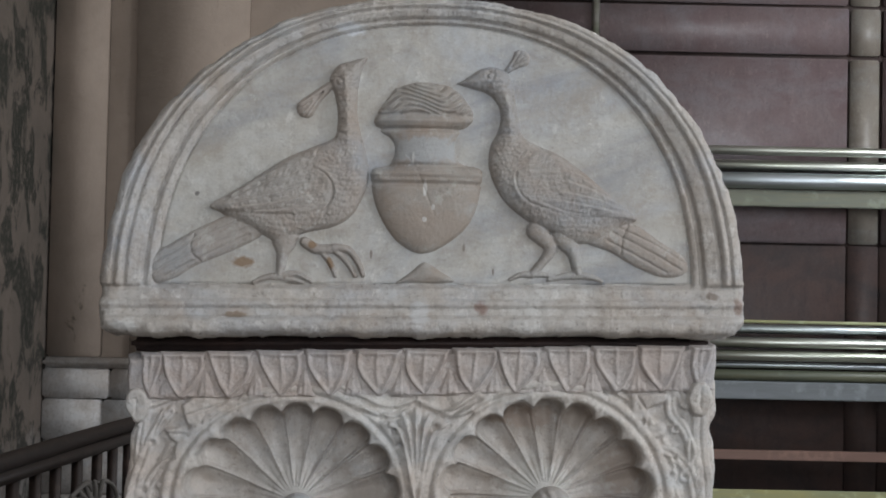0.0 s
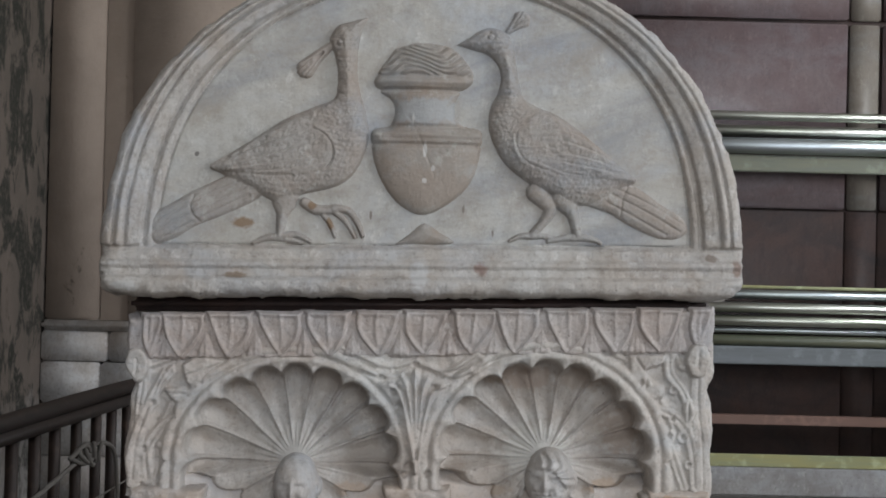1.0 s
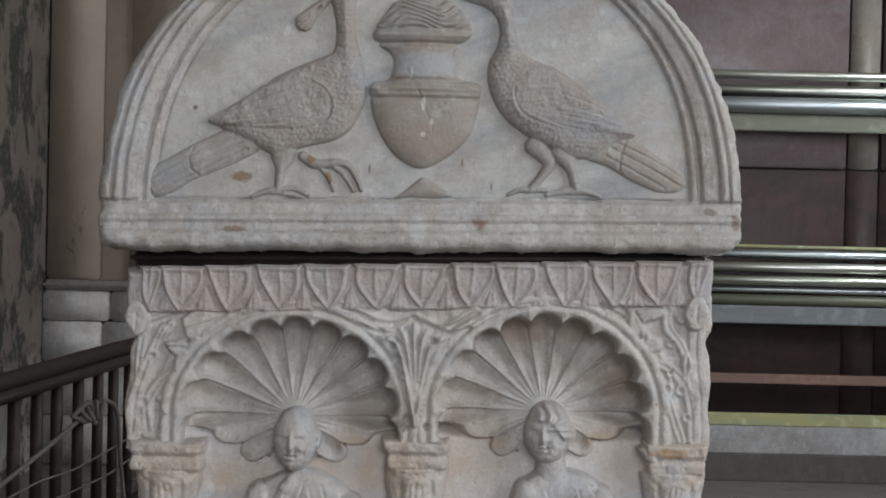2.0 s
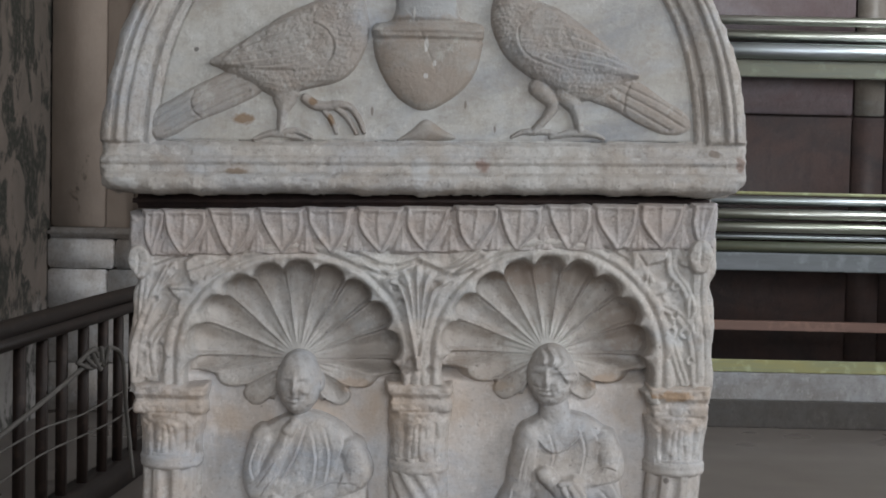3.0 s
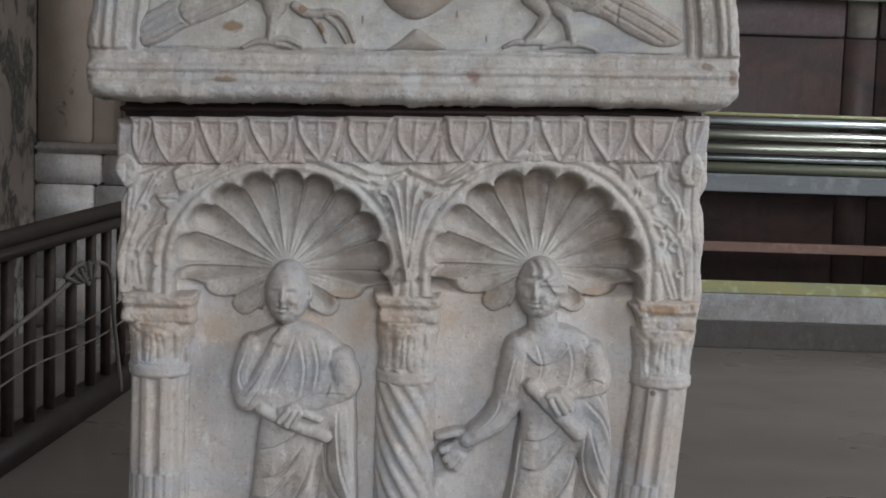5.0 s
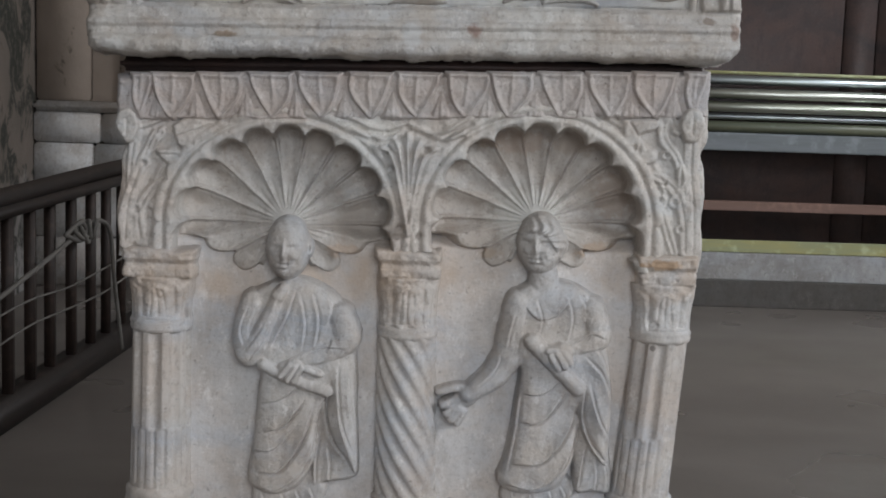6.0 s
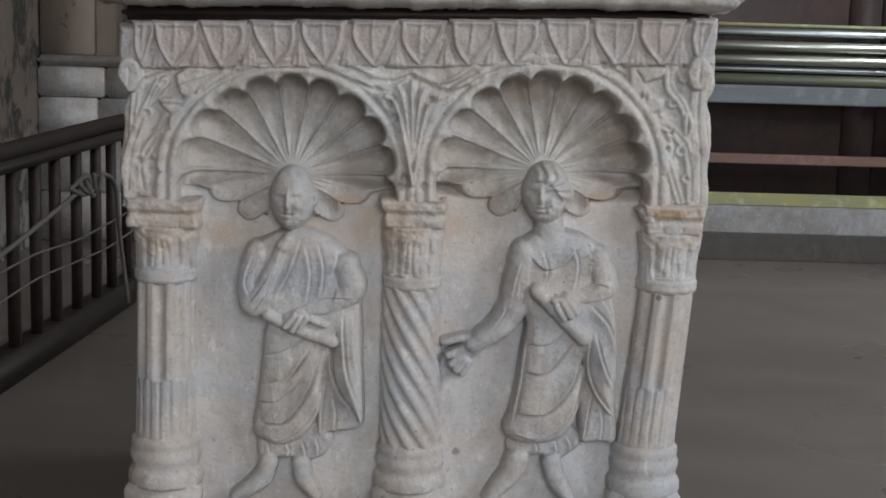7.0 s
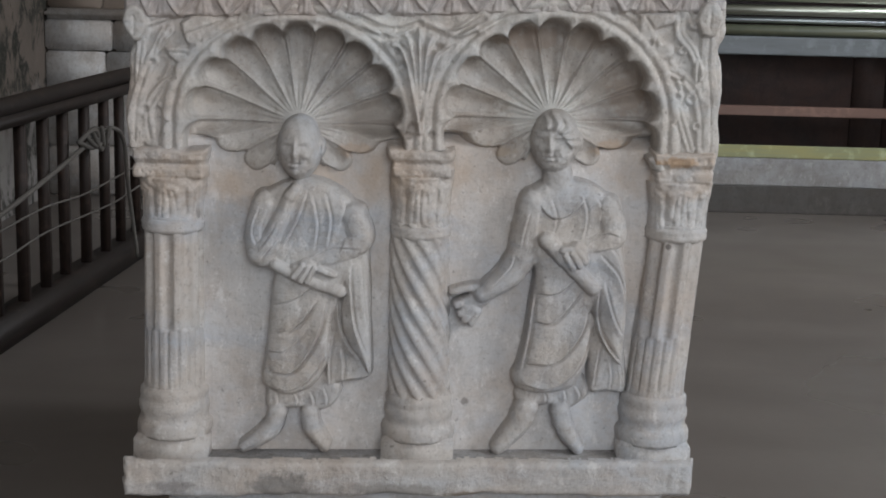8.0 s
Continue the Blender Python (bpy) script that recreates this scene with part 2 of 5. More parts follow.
def floor_material():
    m, t, b, pos = nodes_of("polished_stone_floor", 0.3)
    c = blend(t, ramp(t, cloud(t, pos, (0.9, 2.2, 1), 3, 0.5, 0.3), 0.30, 0.72), (0.158, 0.138, 0.124), (0.204, 0.181, 0.164))
    c = blend(t, times(t, ramp(t, cloud(t, pos, 18, 6, 0.7), 0.4, 0.8), 0.15), c, (0.10, 0.09, 0.08))
    t.links.new(c, b.inputs["Base Color"])
    t.links.new(times(t, times(t, ramp(t, cloud(t, pos, 1.5, 2, 0.5), 0.2, 0.9), 0.20), 0.22, "ADD"), b.inputs["Roughness"])
    bumped(t, b, cloud(t, pos, 3, 2, 0.5), 0.03, 0.01)
    return m


FLOOR = floor_material()
ROPE = plaster("old_rope", (0.19, 0.178, 0.162), (0.13, 0.12, 0.108), (0.16, 0.14, 0.12), 0.0)

# ---- builders ----
def thing(name, at, label, category, group="", kind=""):
    ob = new(name)
    ob.location = at
    ob.empty_display_size = 0.1
    return tagged(ob, label, category, group, kind)


def mesh_ob(name, verts, faces, material, parent=None, label="", smooth=True):
    me = bpy.data.meshes.new(name)
    me.from_pydata(verts, [], faces)
    me.materials.append(material)
    me.polygons.foreach_set("use_smooth", [smooth] * len(me.polygons))
    ob = new(name, me)
    if parent is not None:
        ob.parent = parent
        ob.location = -Vector(parent.location) if parent.parent is None else (0, 0, 0)
    return tagged(ob, label)


def part(name, bm, material, parent, label="", smooth=True):
    me = bpy.data.meshes.new(name)
    bm.to_mesh(me)
    bm.free()
    me.materials.append(material)
    me.polygons.foreach_set("use_smooth", [smooth] * len(me.polygons))
    ob = new(name, me)
    if parent is not None:
        ob.parent = parent
        ob.location = -Vector(parent.location) if parent.parent is None else (0, 0, 0)
    return tagged(ob, label)


def block(x0, x1, y0, y1, z0, z1, bevel=0.006, rough=0.0, cuts=0, lean=0.0):
    """A box with worn, rounded edges; rough: unevenness in metres; lean: rise in z per metre of x."""
    bm = bmesh.new()
    bmesh.ops.create_cube(bm, size=1)
    for v in bm.verts:
        v.co = Vector(((x0 + x1) / 2 + v.co.x * (x1 - x0), (y0 + y1) / 2 + v.co.y * (y1 - y0), (z0 + z1) / 2 + v.co.z * (z1 - z0)))
    if cuts:
        bmesh.ops.subdivide_edges(bm, edges=bm.edges[:], cuts=cuts, use_grid_fill=True)
    elif bevel:
        bmesh.ops.bevel(bm, geom=bm.edges[:], offset=min(bevel, 0.45 * min(x1 - x0, y1 - y0, z1 - z0)), segments=3, affect="EDGES")
    for v in bm.verts:
        if rough:
            v.co += noise.noise_vector(v.co * 9.0) * rough + noise.noise_vector(v.co * 30.0) * rough * 0.4
        v.co.z += lean * v.co.x
    return bm


def tube(points, radius, sides=10, closed_ends=True):
    """A round bar along points; radius: a number, or one for each point."""
    pts = [Vector(p) for p in points]
    radii = radius if isinstance(radius, (list, tuple)) else [radius] * len(pts)
    bm = bmesh.new()
    rings = []
    side = None
    for k, p in enumerate(pts):
        d = (pts[min(k + 1, len(pts) - 1)] - pts[max(k - 1, 0)]).normalized()
        if side is None:
            side = d.orthogonal().normalized()
        side = (side - d * side.dot(d)).normalized()
        up = d.cross(side)
        rings.append([bm.verts.new(p + (side * math.cos(a) + up * math.sin(a)) * radii[k]) for a in (2 * math.pi * j / sides for j in range(sides))])
    for a, b in zip(rings, rings[1:]):
        for j in range(sides):
            bm.faces.new((a[j], a[(j + 1) % sides], b[(j + 1) % sides], b[j]))
    if closed_ends:
        bm.faces.new(rings[0][::-1])
        bm.faces.new(rings[-1])
    return bm


def curve_through(points, steps=6):
    """Catmull-Rom points through the given ones."""
    p = [np.array(q, float) for q in points]
    p = [2 * p[0] - p[1]] + p + [2 * p[-1] - p[-2]]
    out = []
    for a, b, c, d in zip(p, p[1:], p[2:], p[3:]):
        for k in range(steps):
            s = k / steps
            out.append(0.5 * (2 * b + (c - a) * s + (2 * a - 5 * b + 4 * c - d) * s * s + (3 * b - a - 3 * c + d) * s ** 3))
    out.append(p[-2])
    return out


# ---- carving: heights over a plane, built up from strokes, outlines and grooves ----
TABLE = np.random.RandomState(7).rand(256, 256)


def grain(X, Z, size, seed=0):
    """Smooth noise from -1 to 1, its patches about size metres across."""
    u, v = X / size + 37.3 * seed + 100, Z / size + 91.7 * seed + 100
    i, j = np.floor(u).astype(int), np.floor(v).astype(int)
    f, g = u - i, v - j
    f, g = f * f * (3 - 2 * f), g * g * (3 - 2 * g)
    T = lambda a, b: TABLE[a % 256, b % 256]
    return 2 * ((T(i, j) * (1 - f) + T(i + 1, j) * f) * (1 - g) + (T(i, j + 1) * (1 - f) + T(i + 1, j + 1) * f) * g) - 1


def wear(X, Z, amount, seed=0):
    return amount * (0.6 * grain(X, Z, 0.05, seed) + 0.28 * grain(X, Z, 0.016, seed + 1) + 0.12 * grain(X, Z, 0.006, seed + 2))


def field(x0, x1, z0, z1, step=0.0025):
    return np.meshgrid(np.arange(x0, x1 + step, step), np.arange(z0, z1 + step, step))


def smax(a, b, k):
    d = np.clip(0.5 + 0.5 * (a - b) / k, 0, 1)
    return b + (a - b) * d + k * d * (1 - d)


def to_line(X, Z, points, radii=None):
    """How deep each place lies inside a stroke with these half-widths (minus the distance, with none)."""
    best = np.full(X.shape, -9.0)
    radii = [0.0] * len(points) if radii is None else radii
    for (ax, az), (bx, bz), ra, rb in zip(points, points[1:], radii, radii[1:]):
        dx, dz = bx - ax, bz - az
        s = np.clip(((X - ax) * dx + (Z - az) * dz) / (dx * dx + dz * dz + 1e-12), 0, 1)
        best = np.maximum(best, ra + (rb - ra) * s - np.hypot(X - ax - s * dx, Z - az - s * dz))
    return best


def inside(X, Z, outline, steps=5):
    """How deep each place lies inside a smooth closed outline; negative outside."""
    p = [np.array(q, float) for q in outline]
    p = curve_through(p + [p[0]], steps)
    odd = np.zeros(X.shape, bool)
    for (ax, az), (bx, bz) in zip(p, p[1:]):
        cross = (az > Z) != (bz > Z)
        odd ^= cross & (X < (bx - ax) * (Z - az) / (bz - az + 1e-12) + ax)
    d = -to_line(X, Z, p)
    return np.where(odd, d, -d)


def dome(sd, width, height, sink=1.6):
    """A rounded cushion: rises to height over width metres from the edge, and dips below the ground outside."""
    s = np.clip(sd / width, 0, 1)
    return np.where(sd > 0, height * np.sqrt(1 - (1 - s) ** 2), np.maximum(sd * sink, -0.02))


def stroke(X, Z, points, mm, height):
    """A rounded limb along points; mm: its half-widths in millimetres."""
    r = [k / 1000 for k in mm]
    sd = to_line(X, Z, points, r)
    return dome(sd, max(r) * 0.95, height)


def groove(H, X, Z, points, width, depth, smooth=True):
    p = curve_through(points, 6) if smooth and len(points) > 2 else points
    d = to_line(X, Z, p)
    return H - depth * np.exp(-(d / width) ** 2)


def ridge(H, X, Z, points, width, height):
    return groove(H, X, Z, points, width, -height)


def crease(H, X, Z, points, wide, height, ends=True):
    """A cloth fold: it rises to the left of the line's way, breaks off sharply at the line and leaves a furrow on the right of it."""
    p = curve_through(points, 6) if len(points) > 2 else points
    far, across, along = np.full(X.shape, 9.0), np.zeros(X.shape), np.zeros(X.shape)
    for k, ((ax, az), (bx, bz)) in enumerate(zip(p, p[1:])):
        dx, dz = bx - ax, bz - az
        size = math.hypot(dx, dz) + 1e-9
        q = np.clip(((X - ax) * dx + (Z - az) * dz) / size ** 2, 0, 1)
        d = np.hypot(X - ax - q * dx, Z - az - q * dz)
        near = d < far
        far = np.where(near, d, far)
        across = np.where(near, ((Z - az) * dx - (X - ax) * dz) / size, across)
        along = np.where(near, (k + q) / (len(p) - 1), along)
    fade = np.clip(5 * along * (1 - along), 0, 1) if ends else 1.0
    up = height * np.exp(-(far / wide) ** 1.3)
    down = -0.75 * height * np.exp(-(far / (0.38 * wide)) ** 2)
    step = np.clip(across / 0.0016, -1, 1) * 0.5 + 0.5
    return H + fade * (up * step + down * (1 - step))


def carve(name, X, Z, H, keep, y, material, parent, label="", only=None):
    """A mesh of the heights H towards the viewer from the plane y, where keep holds."""
    cell = keep[:-1, :-1] | keep[1:, :-1] | keep[:-1, 1:] | keep[1:, 1:]
    if only is not None:
        cell = cell & only[:-1, :-1]
    n, m = X.shape
    idx = np.arange(n * m).reshape(n, m)
    quads = np.stack([idx[:-1, :-1][cell], idx[:-1, 1:][cell], idx[1:, 1:][cell], idx[1:, :-1][cell]], 1)
    used = np.unique(quads)
    back = np.zeros(n * m, int)
    back[used] = np.arange(len(used))
    co = np.stack([X.ravel()[used], y - H.ravel()[used], Z.ravel()[used]], 1)
    return mesh_ob(name, co.tolist(), back[quads].tolist(), material, parent, label)


def turned(name, profile, at, material, parent, label="", shape=None, lean=0.0, sides=64):
    """A turned upright body round (x, y): profile of (z, radius); shape(angle, z, r) alters the radius; lean: x shift per metre of z."""
    x, y = at
    z_mid = profile[0][0]
    verts, faces = [], []
    for z, r in profile:
        for k in range(sides):
            a = 2 * math.pi * k / sides
            q = shape(a, z, r) if shape else r
            verts.append((x + lean * (z - z_mid) + q * math.sin(a), y - q * math.cos(a), z))
    for i in range(len(profile) - 1):
        for k in range(sides):
            j = (k + 1) % sides
            faces.append((i * sides + k, i * sides + j, (i + 1) * sides + j, (i + 1) * sides + k))
    faces.append(tuple(range(sides))[::-1])
    faces.append(tuple((len(profile) - 1) * sides + k for k in range(sides)))
    return mesh_ob(name, verts, faces, material, parent, label)


# ---- the hall ----
XL, XR, YF, YB, ZC = -2.321, 4.5, -7.0, 6.2, 5.0
tagged(part("floor", block(XL - 0.3, XR + 0.3, YF - 0.3, YB + 0.3, -0.2, 0.0, 0), FLOOR, None, smooth=False), "polished grey-brown stone floor with faint reflections", "floor", "", "structure")
tagged(part("ceiling", block(XL - 0.3, XR + 0.3, YF - 0.3, YB + 0.3, ZC, ZC + 0.2, 0), HALL, None, smooth=False), "plain plastered ceiling of the hall", "ceiling", "", "structure")
tagged(part("wall_west", block(XL - 0.3, XL, YF - 0.3, YB + 0.3, 0, ZC, 0), DAMP, None, smooth=False), "damp plaster wall with black mould patches", "wall", "", "structure")
tagged(part("wall_north", block(XL, XR, YB, YB + 0.3, 0, ZC, 0), PLASTER, None, smooth=False), "stained brown plaster wall at the end", "wall", "", "structure")


def pierced_wall(name, axis, at, lo, hi, holes, label):
    """A wall with window openings through it, made of piers, sills and lintels in one mesh."""
    bm = bmesh.new()
    cuts = [lo] + [c for h in holes for c in h[:2]] + [hi]
    spans = [(cuts[k], cuts[k + 1], 0, ZC) for k in range(0, len(cuts), 2)]
    for a, b, z0, z1 in holes:
        spans += [(a, b, 0, z0), (a, b, z1, ZC)]
    for a, b, z0, z1 in spans:
        one = block(at, at + 0.3, a, b, z0, z1, 0) if axis == "x" else block(a, b, at - 0.3, at, z0, z1, 0)
        me = bpy.data.meshes.new("span")
        one.to_mesh(me)
        one.free()
        bm.from_mesh(me)
        bpy.data.meshes.remove(me)
    return tagged(part(name, bm, HALL, None, smooth=False), label, "wall", "", "structure")


# the second east opening is made up, for the far fill lamp
pierced_wall("wall_east", "x", XR, YF - 0.3, YB, [(-3.7, -1.5, 2.0, 4.2), (2.7, 4.5, 2.4, 4.4)], "unseen pale plastered wall with a window and an added opening for the fill lamp")
pierced_wall("wall_south", "y", YF, XL, XR, [(-0.6, 2.8, 1.9, 4.3)], "pale plastered wall with a wide window")

# stone courses and pilasters of the end wall
plinth = thing("wall_base", (-2.057, YB, 0), "grey stone base courses under the plaster wall", "wall base", "", "structure")
z_top = 1.059
rows = [0.0, 0.30, 0.62, 0.872, z_top]
for k in range(4):
    x = XL + 0.004
    while x < -0.2:
        w = random.uniform(0.28, 0.55)
        part("stone_block", block(x, min(x + w - 0.008, -0.1), YB - 0.13 - 0.02 * random.random(), YB - 0.002, rows[k] + 0.003, rows[k + 1] - 0.005, 0.012), BASE_STONE, plinth)
        x += w
part("ledge", block(XL + 0.004, -0.1, YB - 0.17, YB - 0.002, z_top, z_top + 0.06, 0.02), BASE_STONE, plinth, "worn stone ledge")
for x0, x1 in ((-2.310, -1.991), (-1.811, -1.133)):
    tagged(part("pilaster", block(x0, x1, YB - 0.10, YB - 0.002, z_top + 0.062, ZC - 0.002, 0.012), PLASTER, None), "flat plastered pilaster with peeling brown stains", "pilaster", "pilasters", "structure")

# marble facing
facing = thing("wall_facing", (1.6, YB, 0), "mauve marble slabs over a dark brown lower wall", "wall facing", "", "structure")
xs = [0.1, 2.556, 2.756, XR - 0.01]
zs = [1.893, 3.055, 3.365, ZC - 0.01]
for i in range(3):
    for j in range(3):
        d = (0.06, 0.045, 0.06)[i] + (0.0, 0.02, 0.0)[j]
        part("slab", block(xs[i] + 0.010, xs[i + 1] - 0.010, YB - d, YB - 0.014, zs[j] + 0.012, zs[j + 1] - 0.012, 0.008), PANEL_GREY if i == 1 else PANEL, facing)
part("backing", block(0.1, XR - 0.01, YB - 0.012, YB - 0.002, 0.30, ZC - 0.02, 0), DARK, facing, "dark joint behind the slabs")
for i in range(3):
    part("dark_slab", block(xs[i] + 0.004, xs[i + 1] - 0.004, YB - 0.035, YB - 0.014, 0.30, zs[0], 0.006), DARK, facing, "dark brown polished slab")

# marble step in front of it
step = thing("marble_step", (2, YB - 0.2, 0), "pale grey marble step along the wall", "step", "", "structure")
zy0, zy1 = 0.335, 0.418
part("riser", block(0.1, XR - 0.01, YB - 0.20, YB - 0.04, 0.0, 0.166, 0.005), GREY_STEP, step, "dull grey-brown riser", False)
part("tread", block(0.1, XR - 0.01, YB - 0.19, YB - 0.04, 0.166, zy0, 0.006), PALE_STEP, step, "pale mottled marble band", False)

# ---- shiny moulded bands of the end wall, built as pipes and bars ----
YS = YB - 0.15
rack = thing("wall_bands", (1.6, YS, 0), "shiny moulded bands along the wall, built as steel pipes and boards", "pipe rack")
X0, X1 = 0.55, XR - 0.02
for za, zb, y, mat in (
    (2.479, 2.424, YS - 0.05, STEEL),
    (2.400, 2.331, YS, STEEL),
    (2.320, 2.224, YS - 0.05, STEEL_BLUE),
    (1.430, 1.409, YS + 0.02, YELLOW),
    (1.402, 1.348, YS, STEEL_BLUE),
    (1.327, 1.266, YS - 0.05, STEEL),
    (1.249, 1.187, YS - 0.05, STEEL),
    (1.177, 1.140, YS, STEEL_BLUE),
    (1.130, 1.064, YS + 0.01, OLIVE),
):
    r = (za - zb) / 2
    part("pipe", tube([(X0, y, za - r), (X1, y, za - r)], r, 20), mat, rack)
part("bar", block(X0, X1, YS - 0.02, YS + 0.03, 2.118, 2.221, 0.006), OLIVE, rack, "flat dark olive bar", False)
part("bar", block(X0, X1, YS - 0.03, YS + 0.03, 0.953, 1.061, 0.006), BAR_PAINT, rack, "flat grey-blue bar", False)
part("board", block(X0, X1, YS - 0.02, YS + 0.03, 0.589, 0.647, 0.004), RED_EDGE, rack, "thin red-brown board", False)
part("board", block(X0, X1, YS - 0.04, YS - 0.01, zy0 + 0.002, zy1 - 0.006, 0.004), YELLOW, rack, "board painted yellow-green", False)
px = 0.986
for x in (px, XR - 0.15):
    part("upright", tube([(x, YS + 0.055, zy1 - 0.01), (x, YS + 0.055, 3.9)], 0.024, 16), STEEL, rack)

# ---- wooden balustrade ----
def line_x(y):
    return -1.58 + 0.089 * (y - 2.61)


def beam(y0, y1, half, z0, z1, off=0.0, bevel=0.006):
    """A straight rail along the balustrade's line."""
    bm = block(-half, half, 0, math.hypot(y1 - y0, line_x(y1) - line_x(y0)), z0, z1, bevel)
    bmesh.ops.transform(bm, matrix=pose(line_x(y0) + off, y0, 0, 0, 0, -math.degrees(math.atan(0.089))), verts=bm.verts)
    return bm


y0, y1 = 0.6, YB - 0.2
fence = thing("balustrade", (line_x(3), 3, 0), "dark brown wooden balustrade with square uprights", "balustrade")
part("handrail", tube(curve_through([(line_x(y), y, 0.880 + 0.004 * math.sin(2 * y)) for y in np.linspace(y0, y1, 12)], 4), 0.036, 14), RAIL_WOOD, fence)
part("upper_rail", beam(y0, y1, 0.046, 0.805, 0.850), RAIL_WOOD, fence)
part("bottom_rail", beam(y0, y1, 0.058, 0.0, 0.115), RAIL_WOOD, fence)
y = 3.10 - 10 * 0.248
while y < y1 - 0.05:
    lean = 0.006 * math.sin(7 * y)
    part("upright", block(line_x(y) + lean - 0.021, line_x(y) + lean + 0.021, y - 0.022, y + 0.022, 0.11, 0.81, 0.005), POST_WOOD, fence)
    y += 0.248
for z in (0.355, 0.455):
    part("cord", tube(curve_through([(line_x(y0 + 0.1 + 0.45 * j) + 0.058, y0 + 0.1 + 0.45 * j, z + 0.012 * math.sin(2.1 * j + 9 * z)) for j in range(11)], 6), 0.0045, 6), ROPE, fence, "thin grey cord across the uprights")

# ---- tied rope ----
RY, RZ = 3.57, 0.675
rope = thing("rope", (line_x(RY) + 0.06, RY, RZ), "old grey rope knotted round the balustrade", "rope")
rx = lambda y: line_x(y) + 0.066
part("strand", tube(curve_through([(rx(RY), RY, RZ), (rx(3.1), 3.1, 0.60), (rx(2.5), 2.5, 0.517), (rx(1.6), 1.6, 0.42), (rx(0.7), 0.7, 0.36)], 8), 0.010, 8), ROPE, rope)
part("tail", tube(curve_through([(rx(RY), RY, RZ), (rx(3.74) + 0.01, 3.74, 0.69), (rx(3.87) + 0.02, 3.87, 0.62), (rx(3.93) + 0.02, 3.93, 0.40), (rx(4.02) + 0.03, 4.02, 0.05)], 8), 0.010, 8), ROPE, rope)
for j in range(5):
    c = Vector((rx(RY) + 0.006 * j, RY - 0.16 + 0.055 * j, RZ + 0.012 * (j % 2) - 0.004 * j))
    loop = [c + Vector((0.020 * math.cos(a + j), (0.09 - 0.01 * j) * math.cos(a), 0.030 * math.sin(a) + 0.014 * math.sin(2 * a + j))) for a in (2 * math.pi * q / 20 for q in range(21))]
    part("loop", tube(loop, 0.010, 8), ROPE, rope)

# ---- stone support under the coffin ----
support = thing("stone_support", (0, 1.0, 0), "rough pale stone block under the sarcophagus", "support")
part("block", block(-0.47, 0.47, 0.03, 2.05, 0.0, 0.452, 0, 0.012, 14, 0.03), SUPPORT, support)

# ---- sarcophagus chest ----
LEAN = 0.028
chest = thing("sarcophagus", (0, 0, 0.45), "carved pale marble sarcophagus chest with columns, shells and two relief figures", "sarcophagus")
YP = 0.052
Z0 = 0.5 * (0.445 + 0.471)
Z1 = 0.526
ZT = 0.5 * (1.418 + 1.448)
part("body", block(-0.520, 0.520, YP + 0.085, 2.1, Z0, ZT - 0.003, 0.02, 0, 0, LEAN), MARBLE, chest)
# dark-coloured block paints the shadow gap between chest and lid
part("lid_gap_shade", block(-0.535, 0.525, 0.03, 2.0, ZT - 0.004, 1.457, 0.01, 0, 0, 0.02), DARK, chest, "dark strip painting the shadow gap under the lid")


X, Z = field(-0.555, 0.54, Z0 - 0.03, Z1 + 0.03)
zz = Z - LEAN * 0.8 * X
sd = np.minimum(np.minimum(X + 0.543, 0.519 - X - 0.02 * (Z1 - zz)), np.minimum(zz - Z0, Z1 - zz))
sd = sd + wear(X, Z, 0.004, 3) + 0.006 * grain(X, Z, 0.09, 5) * (zz < Z0 + 0.03)
H = dome(sd, 0.012, 0.012, 6.0) + wear(X, Z, 0.003, 8) + 0.003 * grain(X, Z, 0.12, 2)
H = np.maximum(H, -0.008)
carve("ledge_front", X, Z, H, sd > -0.0005, -0.012, MARBLE, chest)
part("ledge", block(-0.538, 0.512, -0.008, 0.15, Z0 + 0.004, Z1 - 0.001, 0.006, 0, 0, LEAN * 0.8), GRIME_SHADE, chest, "dusty grey top of the ledge, niche shade in its colour")

# back panel of the niches
X, Z = field(-0.50, 0.50, Z1 - 0.03, 1.160 + 0.01, 0.004)
H = wear(X, Z, 0.0022, 11) + 0.0025 * grain(X, Z, 0.15, 4)
H = H - 0.05 * np.clip((Z - 1.111) / 0.02, 0, 1)
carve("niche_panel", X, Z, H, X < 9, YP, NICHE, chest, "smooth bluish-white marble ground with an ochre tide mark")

# shells
def lobes(X, Z, cx, cz):
    """Position across the flutes of a shell: lobe number, 0 in the middle of a lobe to 1 on the rib between two, and degrees below level."""
    a = np.degrees(np.arctan2(Z - cz, X - cx))
    a = np.where(a < -90, a + 360, a)
    f = (a + 40) / 20
    return f, np.abs((f % 1) - 0.5) * 2, np.where(a > 90, a - 180, -a)


